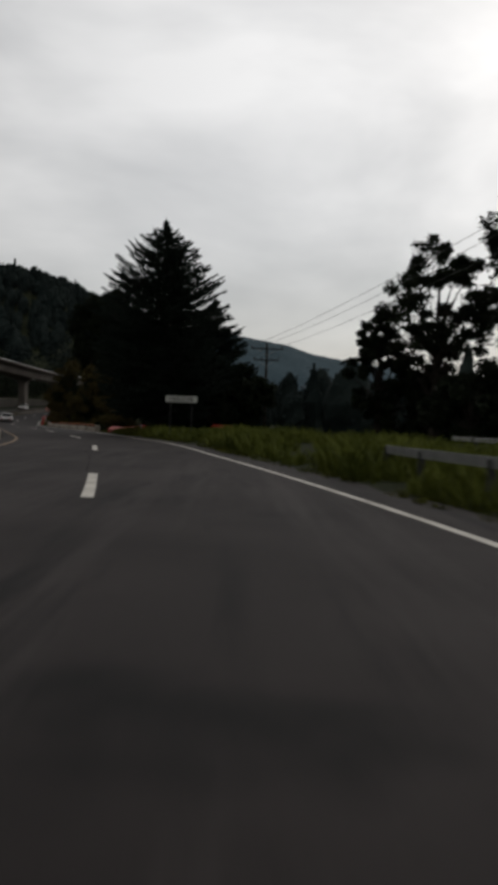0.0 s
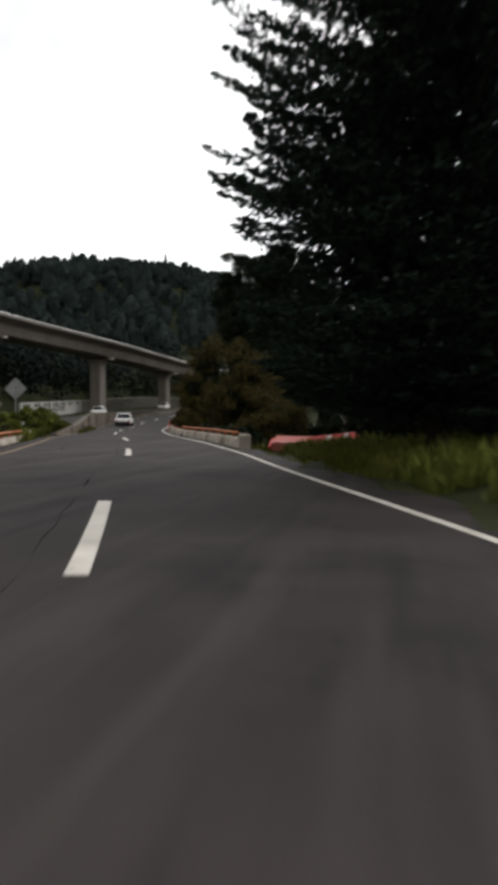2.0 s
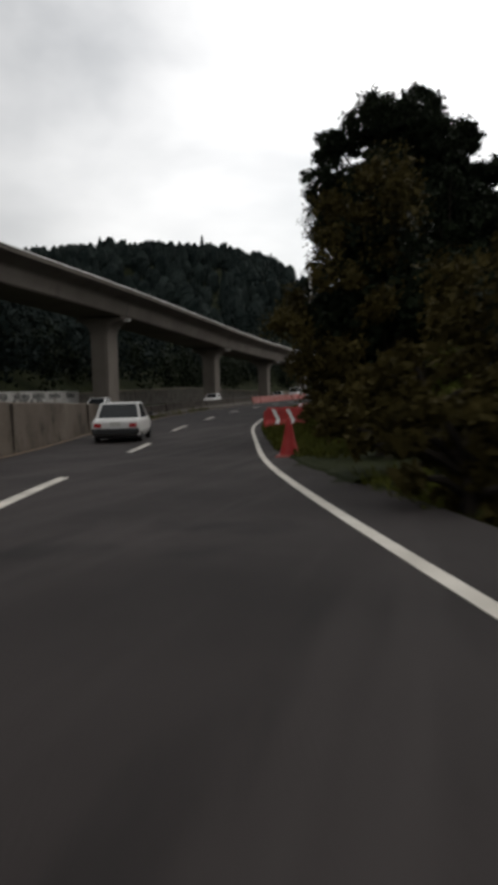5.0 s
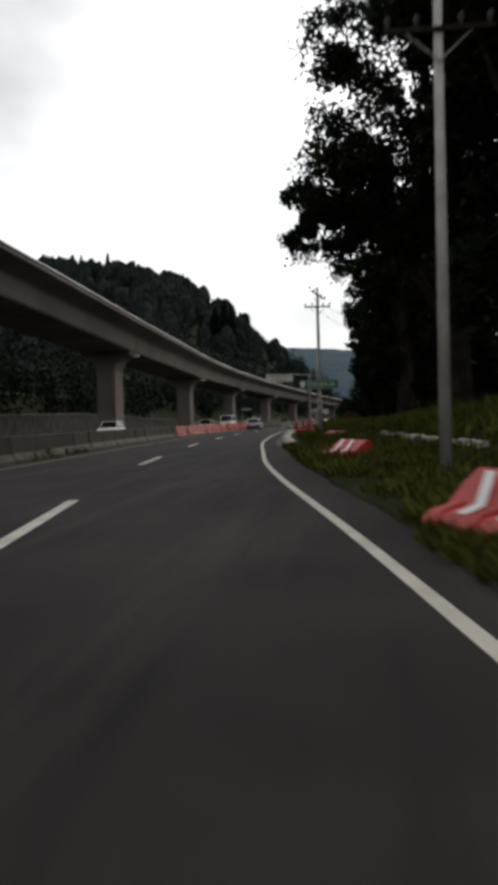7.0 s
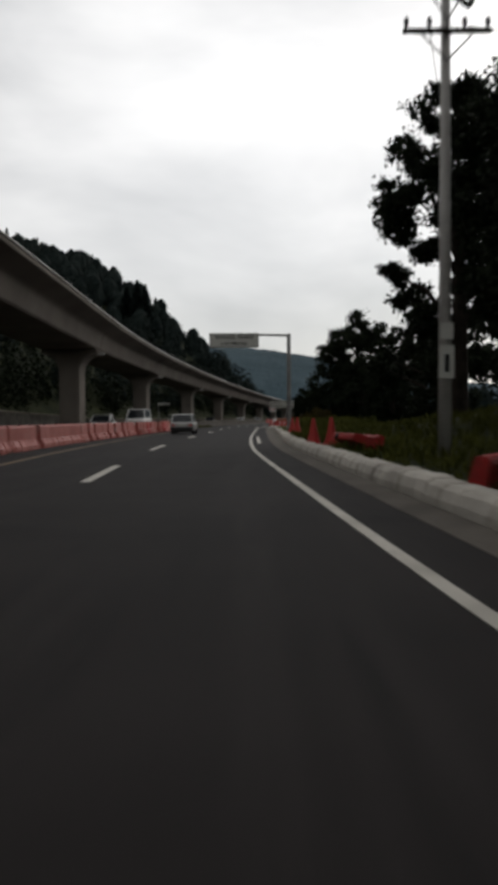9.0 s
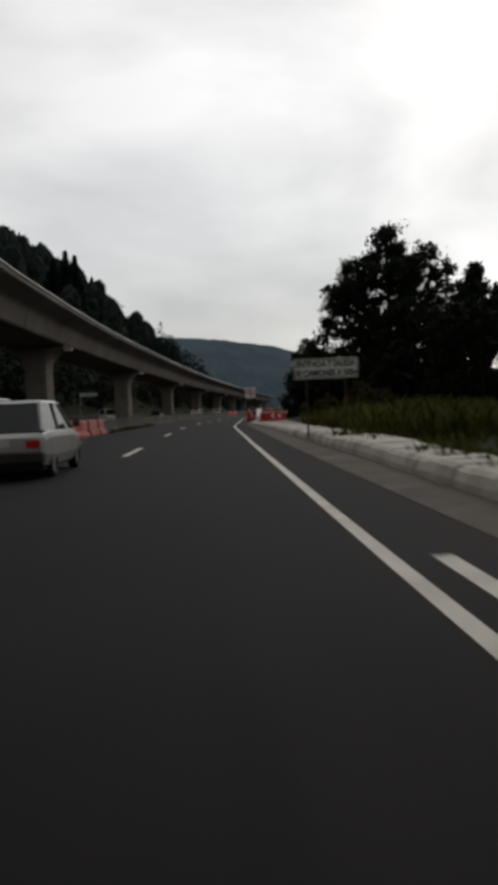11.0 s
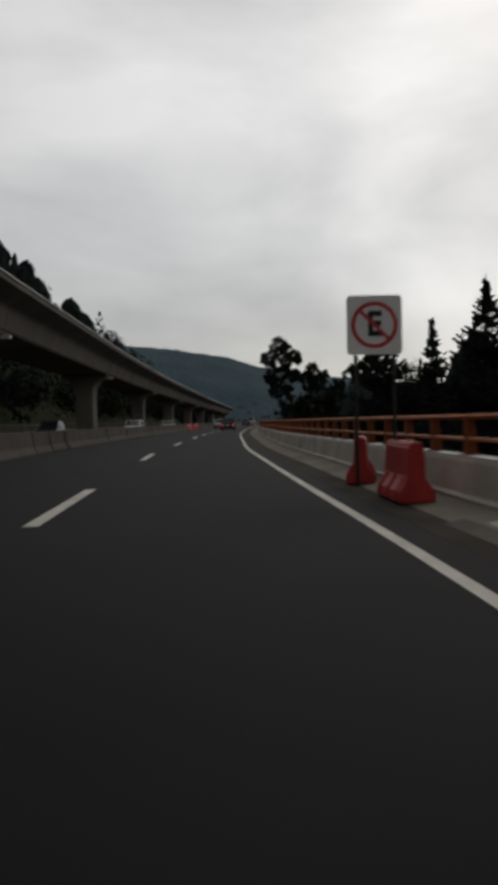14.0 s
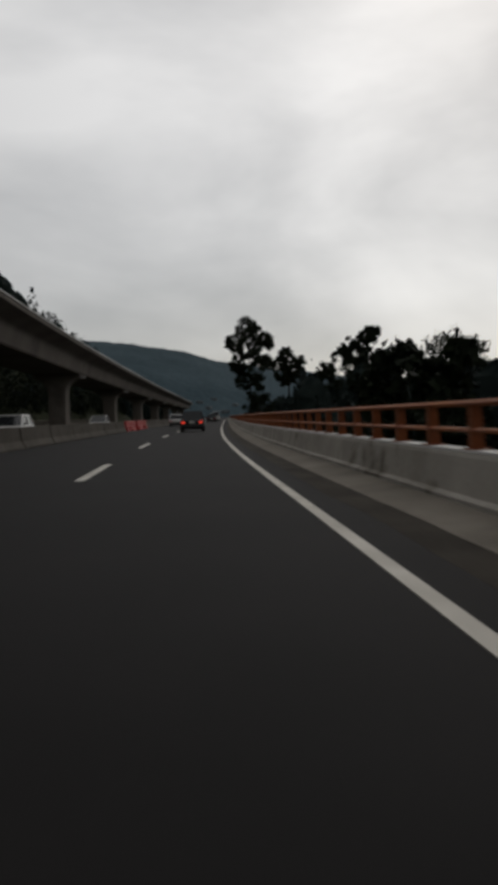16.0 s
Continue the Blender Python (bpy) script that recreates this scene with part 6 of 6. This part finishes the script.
broadleaf(-0.6, 544.0, 15.0, 4.6, "dark rounded tree at the foot of the lone pine", 70, base=-5.0, low=0.0, clumps=60, count=100, size=0.3)
cap_pine(9.4, 552.0, 21.5, "dark dome-topped pine far ahead", 43, [(-0.7, 0, 21.6, 2.2, 2.6), (2.4, 0, 19.2, 3.0, 2.4), (-2.9, 0, 19.2, 2.6, 2.2), (0, 0, 15.6, 4.2, 3.2)], base=-5.0, size=0.21, puffs=(11, 0.12, 0.24, 105))
for i, (y, off) in enumerate(((93, 4.2), (97, 3.6), (101, 3.2), (104.5, 3.6), (108, 4.4))):
    q = at_road(y, off)
    broadleaf(q.x, q.y, 4.0, 2.1, "dark bush below the parapet", 75 + i, base=-3.4, low=0.0, clumps=44, count=120, size=0.2)
for i, (y, off, h, sp) in enumerate(((109.5, 1.5, 1.5, 1.0), (112.5, 1.9, 1.9, 1.3), (117, 2.2, 1.7, 1.3), (122, 2.4, 1.6, 1.2), (127, 2.6, 1.7, 1.2))):
    q = at_road(y, off)
    broadleaf(q.x, q.y, h, sp, "dark olive shrub past the end of the parapet", 80 + i, M_LEAF_O, low=0.0, clumps=26, count=90, size=0.11)
broadleaf(-34.0, 267.5, 1.7, 1.5, "dark olive shrub beside the gravel", 86, M_LEAF_O, low=0.0, clumps=30, count=90, size=0.11)
broadleaf(-35.7, 273.6, 1.25, 0.95, "dark green shrub on the gravel", 88, M_LEAF_O, low=0.0, clumps=30, count=110, size=0.10)
broadleaf(-34.8, 274.8, 1.35, 1.1, "dark green shrub on the gravel", 89, M_LEAF_O, low=0.0, clumps=30, count=110, size=0.10)
broadleaf(-33.2, 272.0, 1.4, 1.2, "dark olive shrub beside the gravel", 87, M_LEAF_O, low=0.0, clumps=26, count=90, size=0.11)
# Firs that stand above the skyline of the slope.
for i, (x, y, top, sp) in enumerate(((-79.5, 468.0, 48.4, 4.6), (-76.6, 466.0, 46.4, 4.2), (-83.4, 470.0, 46.4, 4.4))):
    conifer(x, y, top - float(height(x, y)), sp, "dark fir rising above the wooded slope", 90 + i, levels=44, size=0.34, dense=20, ragged=0.16, full=0.8, material=M_WOODS)
# Shrubs on the far side.
for i, (y, off, h, s) in enumerate(((79, -9.0, 1.4, 1.2), (86, -8.3, 1.5, 1.3), (88.5, -8.0, 1.7, 1.4), (91.5, -7.9, 1.5, 1.2), (94.5, -7.6, 1.2, 1.0), (98, -6.9, 0.8, 0.6), (60, -9.2, 1.4, 1.2))):
    q = at_road(y, off)
    broadleaf(q.x, q.y, h, s, "green roadside shrub between the carriageways", 60 + i, M_WEED, low=0.0, clumps=26, count=90, size=0.11)


def woods(name, label, spots, seed, per=96, size=0.52, material=None, closed=True):
    """Many far trees as one mesh: pointed, rounded and domed ones, mixed."""
    rng = np.random.default_rng(seed)
    allv = []
    for x, y, z, h in spots:
        pointed = rng.random() < 0.22
        if rng.random() < 0.06:
            h, pointed = h * rng.uniform(1.1, 1.35), rng.random() < 0.7
        f = rng.uniform(0, 1, per)
        a = rng.uniform(0, 2 * math.pi, per)
        if pointed:
            wide, r = h * 0.30, (1 - f) ** 0.75 * (0.72 + 0.28 * np.sin(f * 34 + 2.5 * np.sin(a)))
        else:
            wide, r = h * rng.uniform(0.30, 0.42), np.clip(1 - np.abs(2 * f - 0.9) ** 2.4, 0.04, 1) ** 0.5 * (0.84 + 0.16 * np.sin(3 * a + 7 * f + x))
        q = wide * r * np.sqrt(rng.uniform(0.45, 1, per))
        c = np.stack([x + q * np.cos(a), y + q * np.sin(a), z + h * (0.06 + 0.94 * f)], 1)
        out = np.stack([np.cos(a) * 0.9, np.sin(a) * 0.9, 2.0 * f - 0.7], 1)
        allv.append(blades(rng, c, size * (0.7 + h / 40), 0.7, out, 0.45))
        near = closed is True and x > float(via_x(y)) - 38
        if near or closed != True:
            c2 = c + rng.normal(0, 0.5, c.shape)
            allv.append(blades(rng, c2, size * 0.8 * (0.7 + h / 40), 0.7, out, 0.6))
        if near or not closed:
            continue
        # The closed inside of the crown: lumpy rings round the stem.
        ff = np.array([0.10, 0.28, 0.48, 0.68, 0.85, 0.97])
        aa = np.arange(8) * math.pi / 4 + rng.uniform(0, 1)
        ring = (1 - ff) ** 0.75 if pointed else np.clip(1 - np.abs(2 * ff - 0.9) ** 2.4, 0.04, 1) ** 0.5
        rr = wide * 0.72 * ring[:, None] * rng.uniform(0.6, 1.15, (6, 8))
        p = np.stack([x + rr * np.cos(aa), y + rr * np.sin(aa), z + h * (0.06 + 0.94 * ff)[:, None] + rng.uniform(-0.04, 0.04, (6, 8)) * h], -1)
        q = np.roll(p, -1, 1)
        lo, lo2, hi, hi2 = p[:-1], q[:-1], p[1:], q[1:]
        allv.append(np.concatenate([np.stack([lo, lo2, hi2], 2).reshape(-1, 3), np.stack([lo, hi2, hi], 2).reshape(-1, 3)]))
    tagged(part(name, leaf_mesh(name, np.concatenate(allv), material or M_WOODS), None), label, "woods", kind="stuff")


def spread_trees(n, xr, yr, hmin, hmax, seed, keep):
    rng = np.random.default_rng(seed)
    out = []
    while len(out) < n:
        x, y = rng.uniform(*xr), rng.uniform(*yr)
        if keep(x, y):
            out.append((x, y, float(height(x, y)) - 0.5, rng.uniform(hmin, hmax)))
    return out


def slope_side(x, y):
    return x < min(float(via_x(y)) - 12, float(line_x(y)) - 27, -27.0 - (y - 560) * 0.13 if y > 560 else 1e3)


woods("hillside_woods", "dense dark mixed woods on the steep slope", spread_trees(2250, (-275, -30), (110, 980), 9, 15, 1, slope_side), 1)
woods("hillside_woods", "dark woods on the near slope", spread_trees(380, (-150, -72), (20, 220), 8, 16, 2, slope_side), 2, 130, 0.5, None, False)
woods("valley_woods", "dark woods filling the valley below the road", spread_trees(620, (-30, 150), (90, 900), 8, 15, 3, lambda x, y: x - float(line_x(y)) > (26 if y < 290 else 16) + (10 if 110 < y < 290 else 0)), 3, 84, 0.46, None, "all")
woods("valley_woods", "dark woods beyond the side road", spread_trees(150, (24, 120), (20, 150), 8, 14, 4, lambda x, y: x - float(line_x(y)) > 30), 4, 84, 0.46, None, "all")
woods("roadside_woods", "dark woods where the road vanishes", spread_trees(160, (-60, 90), (560, 900), 7, 13, 5, lambda x, y: abs(x - float(line_x(y)) + 8) > 22), 5, 84, 0.46, None, "all")


woods("valley_woods", "dark trees rising beyond the bridge railing", spread_trees(150, (-30, 60), (380, 560), 8, 11, 6, lambda x, y: 14 < x - float(line_x(y)) < 40), 6, 84, 0.46, None, "all")
rt = np.random.default_rng(9)
TOE = []
for y in np.arange(100, 600, 2.2):
    x = min(float(via_x(y)) - 11, float(line_x(y)) - 26) - rt.uniform(1.5, 8)
    TOE.append((x, y, float(height(x, y)) - 0.5, rt.uniform(4.0, 8.5)))
# Takes a darker leaf colour than the woods to paint shade beneath the viaduct.
woods("hillside_thicket", "tangled thicket at the foot of the slope, coloured dark as viaduct shade", TOE, 8, 130, 0.34, M_LEAF, False)


def grass(name, label, n, yr, offr, hmin, hmax, seed, material, blades=8, lift=0.0):
    rng = np.random.default_rng(seed)
    y = rng.uniform(*yr, n)
    off = offr[0] + (offr[1] - offr[0]) * rng.uniform(0, 1, n) ** 1.3
    sl = slope(line_x, y)
    k = 1 / np.hypot(1, sl)
    x, yy = line_x(y) + off * k, y - off * k * sl
    patch = np.array([noise.noise((a * 0.4, b * 0.4, 5)) for a, b in zip(x, yy)])
    ok = (patch > -0.25)
    x, yy, patch = x[ok], yy[ok], patch[ok]
    z = height(x, yy) + lift
    m = len(x)
    h = rng.uniform(hmin, hmax, m) * (0.75 + 0.5 * patch)
    base = np.repeat(np.stack([x, yy, z - 0.04], 1), blades, 0)
    hh = np.repeat(h, blades)[:, None] * rng.uniform(0.5, 1.2, (m * blades, 1))
    ang = rng.uniform(0, 2 * math.pi, m * blades)
    dirv = np.stack([np.cos(ang), np.sin(ang), np.zeros_like(ang)], 1)
    side = np.stack([-np.sin(ang), np.cos(ang), np.zeros_like(ang)], 1)
    foot = base + dirv * rng.uniform(0, 0.10, (m * blades, 1)) + side * rng.uniform(-0.1, 0.1, (m * blades, 1))
    w = 0.012 + 0.02 * hh
    mid = foot + dirv * hh * 0.18 + np.array([0, 0, 1]) * hh * 0.62
    tip = foot + dirv * hh * rng.uniform(0.3, 0.7, (m * blades, 1)) + np.array([0, 0, 1]) * hh
    v = np.stack([foot - side * w, mid + side * w, tip, mid - side * w * 0.8], 1).reshape(-1, 3)
    tagged(part(name, quads_mesh(name, v, m * blades, material), None), label, "grass", kind="stuff")


grass("verge_weeds", "tall green weeds crowding the first verge", 6800, (3, 57), (1.25, 7.0), 0.35, 0.75, 1, M_WEED)
# Same weeds in the darker grass colour, painting the conifer's shade on them.
grass("verge_shade_weeds", "rank weeds by the parapet, coloured dark as conifer shade", 2600, (57, 75), (1.25, 7.0), 0.3, 0.65, 18, M_GRASS)
grass("verge_grass", "short dark roadside grass", 3500, (0, 75), (0.75, 3.0), 0.08, 0.25, 2, M_GRASS)
grass("bank_grass", "green grass on the roadside bank", 7000, (128, 177.5), (0.95, 13.0), 0.15, 0.42, 3, M_GRASS)
grass("verge_turf", "short thick turf along the road edge", 5400, (118, 152), (0.75, 3.0), 0.10, 0.26, 19, M_GRASS, lift=0.11)
grass("bank_weeds", "tall green weeds on the upper bank", 5000, (125, 185), (5.6, 13.0), 0.45, 0.95, 8, M_WEED)
grass("verge_tufts", "dark ragged tufts hanging over the road edge", 2400, (108, 178), (0.95, 1.7), 0.2, 0.5, 9, M_GRASS)
grass("verge_tufts", "ragged dark grass creeping over the asphalt edge", 1900, (122, 150), (0.5, 1.5), 0.15, 0.42, 15, M_GRASS, lift=0.06)
grass("bank_grass", "green grass behind the whitewashed kerb", 6000, (180, 250), (1.95, 13.0), 0.2, 0.5, 4, M_GRASS)
grass("kerb_weeds", "dark overgrown weeds behind the kerb", 3000, (244, 268), (3.2, 9.0), 0.4, 1.0, 5, M_GRASS)
grass("verge_weeds", "weeds between the carriageways", 1300, (76, 93), (-10.5, -7.6), 0.3, 0.8, 6, M_WEED)
grass("barrier_weeds", "dark weeds growing along the foot of the barriers", 90, (152, 178), (-7.8, -7.2), 0.2, 0.6, 12, M_GRASS)
grass("barrier_weeds", "dark weeds at the foot of the rising wall", 260, (97, 113), (-6.15, -5.7), 0.2, 0.55, 16, M_GRASS)
grass("barrier_weeds", "dark weeds at the foot of the pale barriers", 320, (277, 300), (-7.75, -7.35), 0.15, 0.5, 17, M_GRASS)
grass("barrier_weeds", "tufts growing at the foot of the barriers", 180, (150, 210), (-7.75, -7.5), 0.08, 0.3, 7, M_GRASS)
